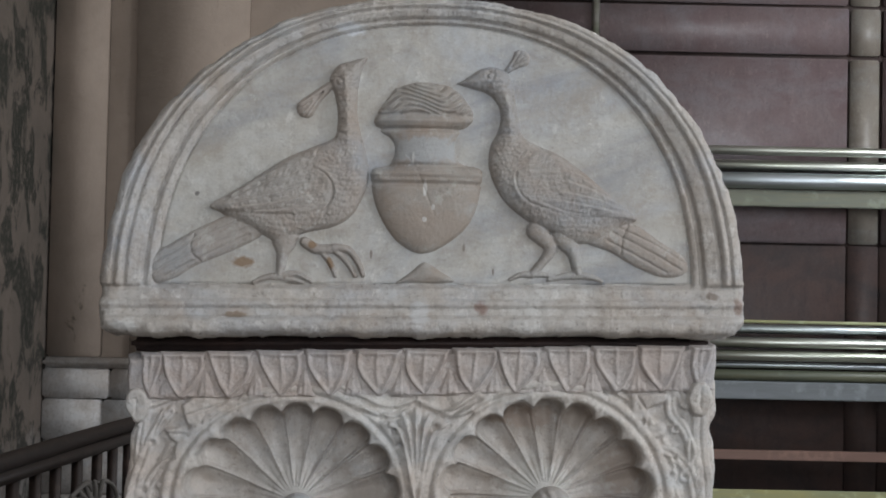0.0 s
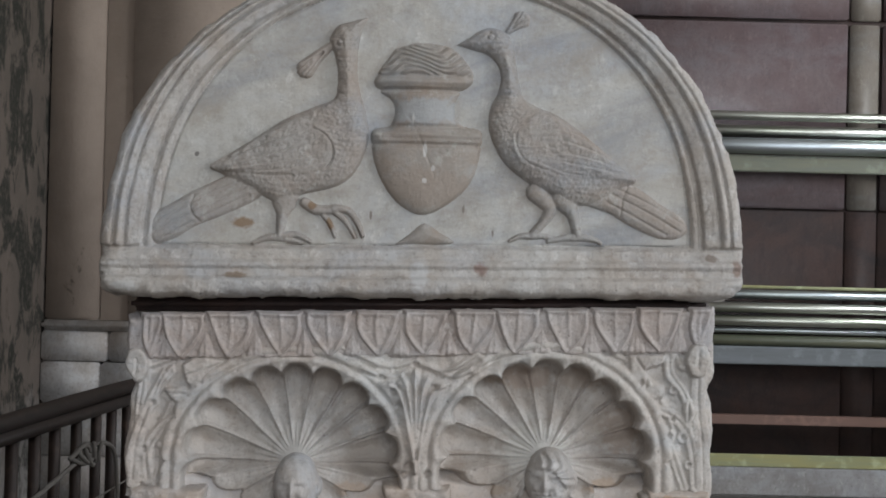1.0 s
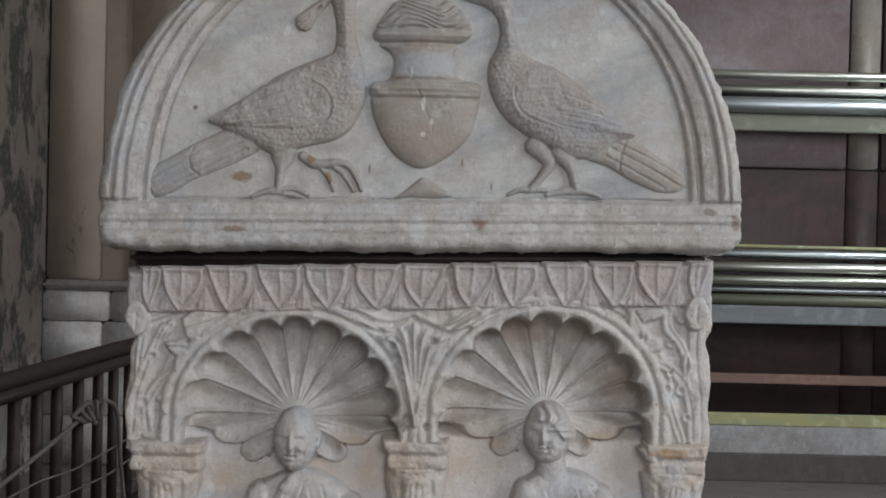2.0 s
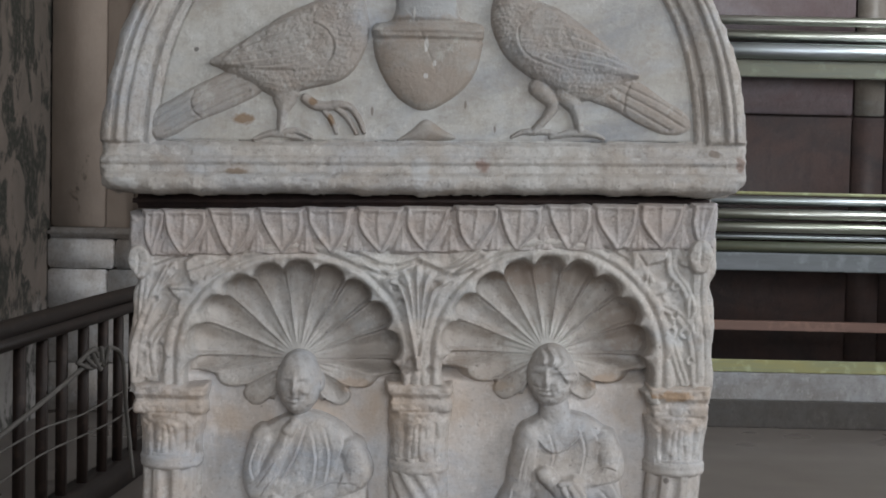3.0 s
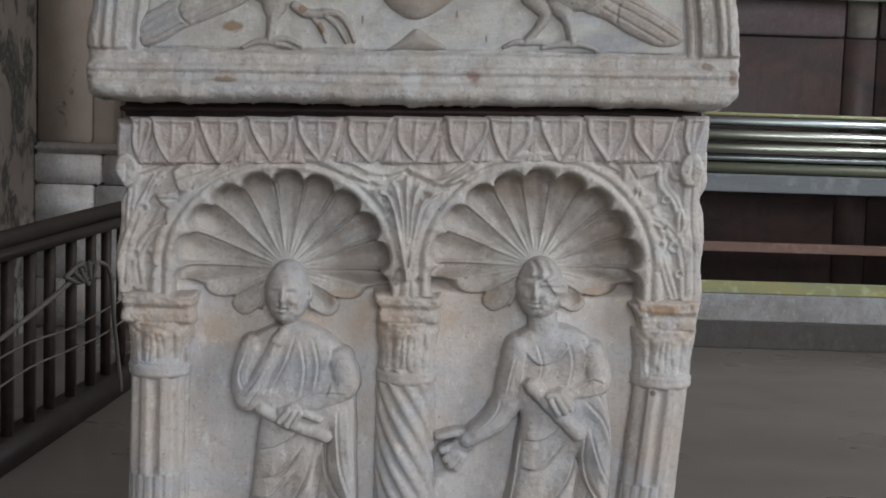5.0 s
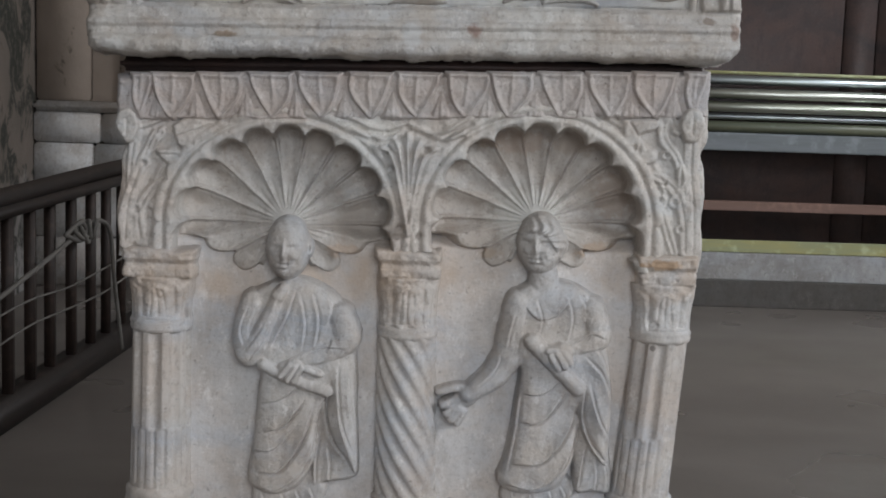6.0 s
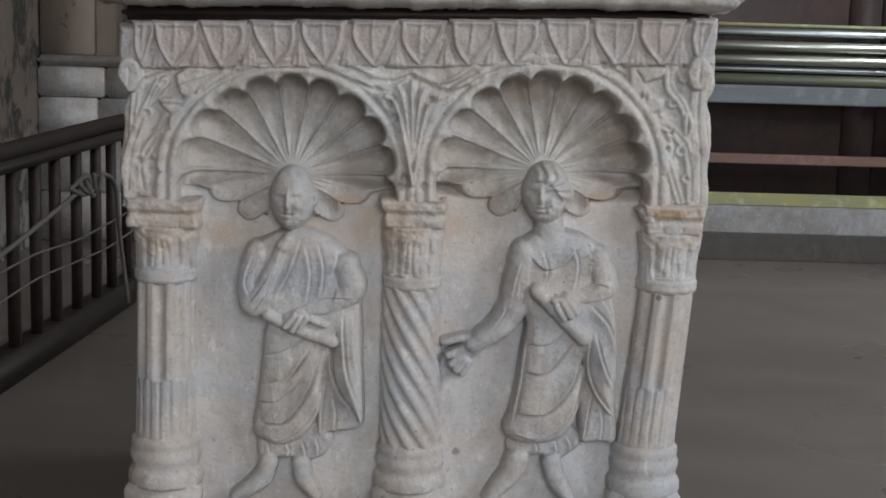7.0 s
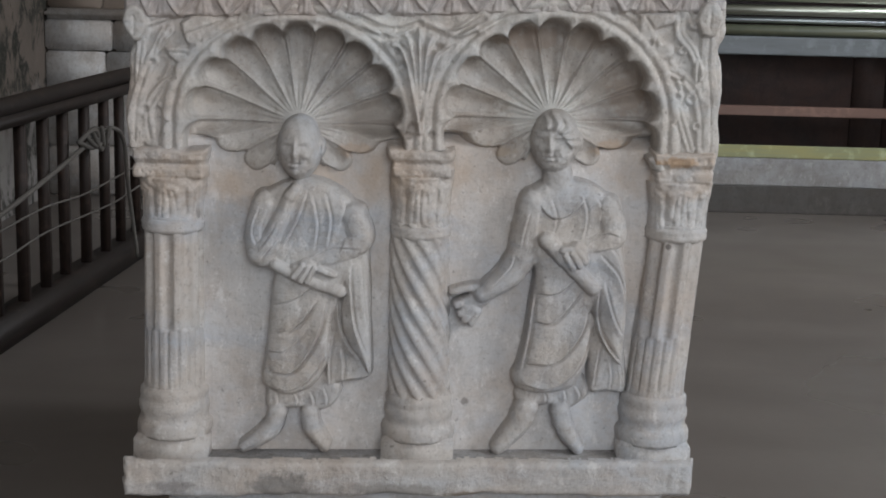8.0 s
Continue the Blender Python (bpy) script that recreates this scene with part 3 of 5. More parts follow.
def shell(cx, cz, rl, rr, rt, seed):
    """A scallop hollow of thirteen flutes, deep under the arch, its lowest lobes lying flat on the panel."""
    X, Z = field(cx - rl - 0.02, cx + rr + 0.02, cz - 0.12, cz + rt + 0.03, 0.0020)
    f, w, below = lobes(X, Z, cx, cz)
    rho = np.hypot((X - cx) / np.where(X < cx, rl, rr), (Z - cz) / np.where(Z > cz, rt, (rl + rr) / 2))
    low = np.clip((below - 4) / 6, 0, 1)
    w = w * (1 - low) + low * np.abs((below / 28) % 1 - 0.5) * 2
    reach = np.interp(below, (-180, 7, 12, 26, 30, 54, 62), (1.0, 1.0, 0.82, 0.78, 0.67, 0.64, 0.50))
    s = rho / (reach * (1.0 - (0.09 + 0.13 * low) * w ** 2.6 + 0.010 * grain(X, Z, 0.03, seed)))
    grow = np.clip((s - 0.08) / 0.55, 0, 1)
    grow = grow * grow * (3 - 2 * grow)
    deep = np.interp(s, (0.0, 0.25, 0.5, 0.72, 0.86, 0.95, 1.05), (0.004, -0.004, -0.017, -0.028, -0.027, -0.018, -0.004))
    scoop = 0.019 * grow * (1 - w ** 1.5)
    inner = 1 - np.clip((s - 0.34) / 0.24, 0, 1)
    rib = 0.0034 * np.exp(-((1 - w) / 0.12) ** 2) * np.clip(s * 2, 0, 1) + 0.0030 * np.cos(4 * math.pi * f) * inner * np.clip(s * 5, 0, 1) - 0.004 * np.exp(-((w - 0.80) / 0.06) ** 2) * np.clip(s * 2 - 0.3, 0, 1)
    deep = np.minimum(deep - scoop + rib + 0.055 * np.clip((s - 0.93) / 0.09, 0, 1) ** 1.5, 0.032)
    flat = 0.012 - 0.45 * scoop + rib * 0.7 + 0.004 * np.exp(-((s - 0.84) / 0.08) ** 2) - 0.045 * np.clip((s - 0.88) / 0.14, 0, 1) ** 1.5
    mix = np.clip((below - 2) / 10, 0, 1)
    mix = mix * mix * (3 - 2 * mix)
    H = deep * (1 - mix) + flat * mix + wear(X, Z, 0.0034, seed)
    keep = (s < 1.05) & (f > -1.1) & (f < 14.1)
    H = np.where((f < -1.05) | (f > 14.05), -0.004, H)
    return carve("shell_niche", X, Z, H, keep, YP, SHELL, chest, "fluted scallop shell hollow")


SL, SR = (-0.226, 1.148), (0.233, 1.166)
shell(*SL, 0.212, 0.200, 1.333 - 1.148, 21)
shell(*SR, 0.205, 0.196, 1.349 - 1.166, 31)

# spandrels with their arches
ZA = 1.352
X, Z = field(-0.55, 0.55, 1.082, ZA + 0.05, 0.0022)
zz = Z - 0.034 * X


def arch(c, rl, rr, rt):
    rx = np.where(X < c[0], rl, rr)
    up = np.maximum(Z - c[1], 0)
    return (np.hypot((X - c[0]) / rx, up / rt) - 1) * (rl + rt) / 2


dL = arch(SL, 0.204, 0.190, 1.329 - 1.148)
dR = arch(SR, 0.194, 0.190, 1.346 - 1.166)
d = np.minimum(dL, dR)
H = 0.044 + 0 * X
H = H + 0.004 * np.exp(-((d - 0.010) / 0.006) ** 2) - 0.004 * np.exp(-((d - 0.020) / 0.003) ** 2) + 0.003 * np.exp(-((d - 0.030) / 0.006) ** 2) - 0.007 * np.exp(-((d - 0.042) / 0.004) ** 2)
H = H - 0.006 * np.clip((d - 0.048) / 0.01, 0, 1)
cusp = np.where(dL < dR, lobes(X, Z, *SL)[1], lobes(X, Z, *SR)[1])
H = H + 0.004 * cusp ** 3 * np.exp(-((d - 0.004) / 0.008) ** 2)
d = d + 0.018 * cusp ** 3
# middle plant
mx, mz = (-0.008, 1.232)
H = smax(H, dome(inside(X, Z, [(-0.005, 1.127), (-0.031, 1.191), (-0.044, 1.252), (-0.078, 1.300), (-0.046, 1.313), (-0.009, 1.327), (0.031, 1.313), (0.057, 1.301), (0.029, 1.254), (0.016, 1.192)]), 0.02, 0.012) + 0.040, 0.004)
for tip in ((-0.056, 1.298), (-0.034, 1.314), (-0.009, 1.325), (0.015, 1.313), (0.041, 1.297)):
    H = ridge(H, X, Z, [(-0.005, 1.140), (0.5 * (tip[0] + mx), 0.55 * tip[1] + 0.45 * mz), tip], 0.0032, 0.006)
    H = groove(H, X, Z, [(mx + 0.004, mz - 0.07), (0.5 * (tip[0] + mx) + 0.008, 0.55 * tip[1] + 0.45 * mz), (tip[0] + 0.012, tip[1])], 0.003, 0.006)
for p in ((-0.048, 1.285), (-0.038, 1.258), (0.026, 1.293), (-0.025, 1.134), (0.016, 1.135), (-0.019, 1.150)):
    H = H - 0.016 * np.exp(-(np.hypot(X - p[0], Z - p[1]) / 0.006) ** 2)
for a, b, c in (((-0.108, 1.348), (-0.057, 1.329), (-0.006, 1.343)), ((-0.108, 1.327), (-0.056, 1.313), (-0.016, 1.330)), ((-0.006, 1.340), (0.046, 1.326), (0.106, 1.353)), ((-0.000, 1.330), (0.056, 1.316), (0.092, 1.327))):
    H = ridge(H, X, Z, [a, b, c], 0.004, 0.006)
    H = groove(H, X, Z, [(q[0], q[1] - 0.009) for q in (a, b, c)], 0.004, 0.006)
# scrolls, stems and leaves stand out flat from a sunk ground
def raised(H, pts, mm, top=0.040):
    p = curve_through(pts, 5) if len(pts) > 2 else pts
    r = np.interp(np.linspace(0, 1, len(p)), np.linspace(0, 1, len(mm)), mm) / 470
    sd = to_line(X, Z, p, list(r))
    form = np.where(sd > 0, top - 0.010 * (1 - np.clip(sd / 0.005, 0, 1)) ** 2, -1)
    form = form - 0.003 * np.exp(-(to_line(X, Z, p) / 0.0022) ** 2)
    return np.maximum(H, form)


def leaf_shape(H, outline, vein, top=0.045):
    sd = inside(X, Z, outline, 3)
    form = np.where(sd > 0, top - 0.012 * (1 - np.clip(sd / 0.007, 0, 1)) ** 2, -1)
    form = form - 0.005 * np.exp(-(to_line(X, Z, vein) / 0.002) ** 2)
    return np.maximum(H, form)


corner = (d > 0.044) & (np.abs(X) > 0.24)
H = np.where(corner, H - 0.007, H)
for pts, mm in (([(-0.519, 1.114), (-0.516, 1.173), (-0.496, 1.240), (-0.467, 1.311)], (9, 7, 6, 3)), ([(-0.491, 1.115), (-0.495, 1.163), (-0.471, 1.208), (-0.428, 1.242)], (7, 6, 5, 3)), ([(-0.503, 1.312), (-0.507, 1.271), (-0.514, 1.219)], (6, 5, 3)),
                ([(-0.524, 1.330), (-0.493, 1.325), (-0.455, 1.336)], (7, 5, 3)), ([(-0.454, 1.311), (-0.469, 1.290), (-0.479, 1.272)], (5, 4, 3)), ([(0.508, 1.328), (0.509, 1.266), (0.517, 1.204), (0.521, 1.122)], (8, 7, 8, 8)),
                ([(0.454, 1.362), (0.457, 1.326), (0.483, 1.291), (0.500, 1.225)], (6, 6, 5, 3)), ([(0.427, 1.266), (0.474, 1.242), (0.499, 1.194), (0.506, 1.121)], (4, 6, 6, 6)), ([(0.449, 1.218), (0.466, 1.172), (0.485, 1.121)], (5, 5, 5)),
                ([(0.469, 1.363), (0.481, 1.342), (0.497, 1.360)], (5, 5, 4)), ([(-0.159, 1.346), (-0.098, 1.341), (-0.056, 1.323)], (5, 6, 4)), ([(0.046, 1.328), (0.086, 1.346), (0.137, 1.357)], (4, 6, 5))):
    H = raised(H, pts, mm)
for p in ((-0.515, 1.323), (0.505, 1.355)):
    H = raised(H, [(p[0], p[1] + 0.012), p, (p[0], p[1] - 0.016)], (9, 11, 8), 0.056)
H = leaf_shape(H, [(-0.436, 1.324), (-0.409, 1.341), (-0.368, 1.338), (-0.351, 1.328), (-0.381, 1.309), (-0.403, 1.284), (-0.423, 1.285), (-0.432, 1.304)], [(-0.429, 1.304), (-0.358, 1.328)])
H = leaf_shape(H, [(-0.465, 1.161), (-0.483, 1.177), (-0.465, 1.195), (-0.453, 1.180)], [(-0.468, 1.167), (-0.458, 1.188)], 0.042)
H = leaf_shape(H, [(-0.454, 1.260), (-0.466, 1.280), (-0.428, 1.283), (-0.411, 1.273), (-0.435, 1.250)], [(-0.459, 1.272), (-0.418, 1.271)], 0.046)
H = leaf_shape(H, [(0.380, 1.361), (0.443, 1.363), (0.440, 1.342), (0.414, 1.333), (0.425, 1.313), (0.446, 1.306), (0.443, 1.281), (0.400, 1.282), (0.379, 1.324)], [(0.393, 1.355), (0.414, 1.325), (0.410, 1.286)])
H = leaf_shape(H, [(0.492, 1.296), (0.480, 1.265), (0.487, 1.235), (0.505, 1.256)], [(0.491, 1.291), (0.491, 1.240)], 0.045)
for p, r in (((-0.487, 1.254), 0.0055), ((-0.500, 1.169), 0.0055), ((0.463, 1.298), 0.004), ((0.404, 1.310), 0.004), ((0.457, 1.215), 0.005), ((0.482, 1.212), 0.005), ((0.463, 1.244), 0.004), ((0.494, 1.162), 0.004)):
    q = np.hypot(X - p[0], Z - p[1])
    H = np.where(q < r * 2.3, np.maximum(H, 0.0405 - 0.004 * (q / (r * 2.3)) ** 4), H) - 0.012 * np.exp(-(q / r) ** 2)
H = H + 0.002 * grain(X, Z, 0.022, 41) * np.clip((d - 0.05) / 0.02, 0, 1) + wear(X, Z, 0.006, 42)
side = np.minimum(X + 0.540 - 0.016 * np.exp(-((Z - 1.292) / 0.020) ** 2) - 0.006 * np.exp(-((Z - 1.24) / 0.05) ** 2) + 0.006 * grain(X, Z, 0.05, 44), 0.541 - X - 0.010 * np.exp(-((Z - 1.30) / 0.018) ** 2) + 0.006 * grain(X, Z, 0.05, 45))
drop = np.clip(np.minimum(d + 0.002, side) / 0.010, 0, 1)
H = H * np.sqrt(1 - (1 - drop) ** 2) - 0.07 * (1 - np.clip(drop * 3, 0, 1))
keep = (d > -0.004) & (side > -0.004) & ((zz > 1.108) | (np.abs(X) > 0.4))
for lo, hi, name in ((-9, -0.232, "spandrel"), (-0.232, 0.228, "spandrel"), (0.228, 9, "spandrel")):
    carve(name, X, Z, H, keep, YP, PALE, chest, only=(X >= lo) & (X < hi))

# leaf frieze under the lid
ZF0, ZF1 = 0.5 * (1.331 + 1.369), ZT
X, Z = field(-0.55, 0.55, ZF0 - 0.035, ZF1 + 0.03, 0.0025)
zz = Z - LEAN * 1.2 * X
v = (zz - ZF0) / (ZF1 - ZF0)
sd = np.minimum(np.minimum(X + 0.540, 0.538 - X), np.minimum(zz - ZF0 + 0.004, ZF1 - zz)) + wear(X, Z, 0.006, 51)
H = 0.041 + 0.012 * np.clip(v, 0, 1) + 0.008 * np.exp(-((v - 0.02) / 0.05) ** 2) + wear(X, Z, 0.003, 53)
H = H - 0.05 * (1 - np.sqrt(1 - (1 - np.clip(sd / 0.012, 0, 1)) ** 2)) - 0.08 * (sd < -0.001)
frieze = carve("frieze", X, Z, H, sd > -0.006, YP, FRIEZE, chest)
tips = (-0.492, -0.436, -0.350, -0.258, -0.172, -0.083, 0.002, 0.092, 0.171, 0.263, 0.349, 0.430, 0.503)
for k, x in enumerate(tips):
    x = 0.003 + x
    half = 0.0375 if 0 < k < 12 else 0.018
    lift = LEAN * 1.2 * x
    X, Z = field(x - 0.05, x + 0.05, ZF0 - 0.01 + lift, ZF1 + 0.012 + lift, 0.0022)
    v = (Z - lift - ZF0) / (ZF1 - ZF0)
    w = half * np.sin(np.clip(v * 1.15 + 0.02, 0, 1) * math.pi / 2) ** 0.9
    sd = (w - np.abs(X - x + 0.003 * np.sin(v * 5 + k))) * 0.8
    sd = np.minimum(np.minimum(sd, 0.97 * (ZF1 - ZF0) + ZF0 - Z + lift), Z - lift - ZF0 - 0.002)
    H = dome(sd, 0.004, 0.0060, 2.2) + 0.0445 + 0.012 * v - 0.0050 * np.clip((sd - 0.004) / 0.006, 0, 1)
    H = H + 0.0028 * np.exp(-((X - x + 0.002 * np.sin(v * 4 + k)) / 0.0030) ** 2) * np.clip(v * 3 - 0.3, 0, 1) - 0.0014 * np.exp(-((sd - 0.006) / 0.0025) ** 2)
    H = H + wear(X, Z, 0.0035, 60 + k)
    carve("leaf", X, Z, H, sd > -0.004, YP, FRIEZE, frieze)
    if k < 12:
        xm = x + 0.5 * (0.003 + tips[k + 1] - x)
        lift = LEAN * 1.2 * xm
        X, Z = field(xm - 0.022, xm + 0.022, ZF0 - 0.008 + lift, ZF0 + 0.075 + lift, 0.0022)
        v = (Z - lift - ZF0) / 0.062
        sd = (0.017 * np.clip(1 - v, 0, 1) ** 0.8 - np.abs(X - xm)) * 0.8
        sd = np.minimum(sd, Z - lift - ZF0 - 0.002)
        H = dome(sd, 0.005, 0.0040, 1.6) + 0.0440 + 0.002 * np.exp(-((X - xm) / 0.002) ** 2) + wear(X, Z, 0.003, 80 + k)
        carve("dart", X, Z, H, sd > -0.004, YP, FRIEZE, frieze)

# columns
def capital(col, cx, z_neck, z_cap, z_top, r, broad, seed):
    """A worn leaf capital with its moulded block above: a basket of tongue leaves, small corner volutes and a stepped slab."""
    X, Z = field(cx - 1.55 * r, cx + 1.55 * r, z_neck - 0.006, z_top + 0.008, 0.0016)
    x = X - cx + 0.002 * grain(X, Z, 0.03, seed)
    v = (Z - z_neck) / (z_cap - z_neck)
    half = r * (1.0 + 0.14 * np.clip(v, 0, 1) ** 2)
    a = np.arcsin(np.clip(x / half, -1, 1))
    H = 0.004 + 0.90 * np.sqrt(np.clip(half ** 2 - x ** 2, 0, 1))
    for k in (-1.05, 0.0, 1.05):
        da = (a - k) / 0.50
        leaf = np.sqrt(np.clip(1 - da ** 2, 0, 1)) * np.clip((0.86 - v + 0.05 * np.cos(da * 3)) * 9, 0, 1)
        H = H + leaf * (0.002 + 0.006 * np.clip(v, 0, 1) ** 2) - 0.0025 * np.exp(-(da / 0.10) ** 2) * (v < 0.8)
        for e in (-0.55, 0.55):
            H = H - 0.0016 * np.exp(-((da - e * (1 - 0.5 * v)) / 0.08) ** 2) * (v < 0.75)
    for k in (-0.52, 0.52):
        H = H - 0.004 * np.exp(-((a - k) / 0.12) ** 2) * np.clip(v * 3, 0, 1)
        H = H + 0.004 * np.exp(-((a - k) / 0.14) ** 2 - ((v - 0.85) / 0.10) ** 2)
    t = (Z - z_cap) / (z_top - z_cap)
    slab = t > 0
    half = np.where(slab, r * np.interp(t, (0, 0.10, 0.34, 0.42, 0.52, 0.62, 0.95, 1.0), (0.93, 0.95, 0.97, 0.94, 0.95, 0.99, 1.0, 0.98)) * broad, half)
    H = np.where(slab, np.interp(t, (0, 0.08, 0.30, 0.38, 0.46, 0.54, 0.62, 0.92, 1.0), (0.047, 0.050, 0.051, 0.045, 0.044, 0.048, 0.052, 0.052, 0.048)), H)
    sd = np.minimum(half - np.abs(x), z_top - Z) + wear(X, Z, 0.005, seed + 1)
    H = np.where(slab, H - 0.045 * (1 - np.sqrt(1 - (1 - np.clip(sd / 0.010, 0, 1)) ** 2)), H) - 0.06 * (sd < 0)
    H = H + wear(X, Z, 0.009, seed + 2)
    carve("capital", X, Z, H, sd > -0.003, YP, MARBLE, col, "worn leaf capital")
    part("capital_core", block(cx - 0.95 * r, cx + 0.95 * r, YP - 0.03, YP + 0.06, z_neck + 0.002, z_top - 0.004, 0.004), MARBLE, col)


def column(name, cx_top, cx_low, z_base, z_shaft, z_neck, z_cap, z_top, r, twist, broad, shift, label):
    tilt = (cx_top - cx_low) / (z_neck - z_shaft)
    yc = YP - 0.004
    mid = z_shaft + 0.36 * (z_neck - z_shaft)

    def flutes(a, z, q):
        if twist:
            p = math.cos(11 * a + (z - z_shaft) * 125)
            return q * (1 + 0.055 * (abs(p) ** 0.6 * (1 if p > 0 else -1)))
        p = math.cos(9 * a + 0.5)
        body = -0.13 * max(0.0, p + 0.35) ** 0.6
        if z < mid:
            body = -0.14 * max(0.0, math.cos(18 * a + 1.0) - 0.45) - 0.01
        fade = min(1, (z - z_shaft) / 0.02, (z_neck - z) / 0.02)
        return q * (1 + body * max(0.0, fade))

    n = 110
    prof = [(z_shaft - 0.01 + (z_neck - z_shaft + 0.02) * k / n, r * (1.04 - 0.06 * k / n)) for k in range(n + 1)]
    col = turned(name, prof, (cx_low, yc), MARBLE, chest, label, shape=flutes, lean=tilt, sides=128)
    hb = z_shaft - z_base
    rb = r * 1.04
    prof = [(z_base + hb * f, rb * g) for f, g in ((0.0, 1.20), (0.06, 1.23), (0.22, 1.24), (0.30, 1.20), (0.34, 1.13), (0.42, 1.11), (0.48, 1.13), (0.55, 1.16), (0.66, 1.16), (0.72, 1.11), (0.78, 1.10), (0.84, 1.12), (0.94, 1.11), (1.0, 1.02), (1.03, 0.9))]
    rough = lambda a, z, q: q * (1 + 0.035 * noise.noise((3 * math.sin(a) + cx_low * 9, 3 * math.cos(a), z * 30)))
    turned("base", prof, (cx_low, yc), MARBLE, col, shape=rough, sides=48)
    part("plinth", block(cx_low - rb * 1.22, cx_low + rb * 1.20, -0.010, 0.1, z_base - 0.052, z_base + 0.004, 0.006), MARBLE, col)
    prof = [(z_neck - 0.022, r * 0.9), (z_neck - 0.018, r * 1.03), (z_neck - 0.011, r * 1.06), (z_neck - 0.009, r * 1.03), (z_neck - 0.003, r * 1.07), (z_neck + 0.004, r * 1.02)]
    turned("neck_ring", prof, (cx_top, yc), MARBLE, col, shape=rough, sides=48)
    capital(col, cx_top + shift, z_neck, z_cap, z_top, r, broad, int(900 + 50 * cx_top))


column("column", -0.457, -0.458, 0.555, 0.649, 0.964, 1.045, 1.103, 0.055, False, 1.30, 0.0, "fluted column with filled lower flutes")
column("column", 0.000, 0.004, 0.559, 0.644, 0.963, 1.057, 1.113, 0.054, True, 1.18, 0.0, "spirally twisted column")
column("column", 0.474, 0.449, 0.561, 0.655, 0.970, 1.058, 1.115, 0.054, False, 1.08, 0.0, "fluted column with filled lower flutes")

# ---- lid ----
lid = thing("sarcophagus_cover", (0, 0, 1.46), "half-round marble sarcophagus top carved with two peacocks and a vase", "sarcophagus cover")
YL = 0.0
LX, LZ0, LA, LB, LN = -0.003, 1.456 + 0.05, 0.583, 2.073 - (1.456 + 0.05), 2.25
LB = 2.074 - LZ0
ZB = 1.455
SLOPE = 0.018


def rim(t):
    c, s = math.cos(t), math.sin(t)
    return (LX + LA * (abs(c) ** (2 / LN)) * (1 if c > 0 else -1), LZ0 + LB * abs(s) ** (2 / LN))


bm = bmesh.new()
outline = [rim(math.pi * k / 150) for k in range(151)]
outline += [(outline[-1][0] + 0.004, ZB + 0.03), (outline[-1][0] + 0.018, ZB + 0.012), (outline[-1][0] + 0.05, ZB + 0.002)]
outline += [(outline[0][0] * (1 - 2 * k / 20) * 0.90, ZB) for k in range(19, 0, -1)] + [(outline[0][0] - 0.05, ZB + 0.002), (outline[0][0] - 0.018, ZB + 0.012), (outline[0][0] - 0.004, ZB + 0.03)]
rings = []
for j, (y, grow) in enumerate(((0.016, -0.010), (0.020, -0.003), (0.034, 0.0), (0.3, 0.0), (2.16, 0.0))):
    ring = []
    for x, z in outline:
        n = 0.005 * noise.noise((x * 12, 3.3, z * 12)) + 0.002 * noise.noise((x * 38, 1.3, z * 38)) + 0.002 * noise.noise((x * 110, 1.3, z * 110))
        q = 1 + (grow + n) / 0.55
        ring.append(bm.verts.new((LX + (x - LX) * q, y, 1.72 + (z - 1.72) * q + SLOPE * x)))
    rings.append(ring)
for a, b in zip(rings, rings[1:]):
    for k in range(len(a)):
        bm.faces.new((a[k], a[(k + 1) % len(a)], b[(k + 1) % len(b)], b[k]))
bm.faces.new(rings[0][::-1])
bm.faces.new(rings[-1])
bmesh.ops.recalc_face_normals(bm, faces=bm.faces[:])
part("vault", bm, WORN, lid)

X, Z = field(-0.60, 0.60, ZB - 0.02, LZ0 + LB + 0.02, 0.0023)
zz = Z - SLOPE * X
up = np.maximum(zz - LZ0, 0)
dout = (1 - ((np.abs(X - LX) / LA) ** LN + (up / LB) ** LN) ** (1 / LN)) * 0.56
IA, IB, IZ = 0.484, 2.023 - 1.549 + 0.02, 1.549 - 0.02
din = (1 - ((np.abs(X) / IA) ** LN + (np.maximum(zz - IZ, 0) / IB) ** LN) ** (1 / LN)) * 0.5
ztop = 1.551
din = np.minimum(din, zz - ztop)
dbot = zz - ZB
e = -smax(-dout, -dbot, 0.05) + wear(X, Z, 0.007, 90)
out = -din
ring = np.clip(out, 0, 1) / (np.clip(out, 0, 1) + np.clip(dout, 0.0005, 1))
H = np.interp(ring, (0.0, 0.03, 0.10, 0.16, 0.19, 0.24, 0.28, 0.48, 0.53, 0.56, 0.61, 0.67, 0.72, 0.76, 0.80, 1.0), (0.0, 0.007, 0.010, 0.010, 0.002, 0.002, 0.017, 0.023, 0.022, 0.015, 0.029, 0.032, 0.028, 0.020, 0.029, 0.030))
H = np.where(din > 0, 0.0, H)
H = H - 0.004 * np.exp(-((out - 0.001) / 0.003) ** 2)
zl = (zz - ZB)
low = np.clip((ztop - zz) / 0.006, 0, 1)
mould = np.interp(zl, (0.0, 0.010, 0.030, 0.036, 0.040, 0.052, 0.056, 0.060, 0.066, 0.070, 0.086, 0.090, 0.097), (0.036, 0.044, 0.044, 0.038, 0.028, 0.026, 0.030, 0.032, 0.028, 0.020, 0.018, 0.012, 0.009)) + 0.0018 * grain(X, Z, 0.02, 95) * (zl < 0.04)
H = H * (1 - low) + mould * low
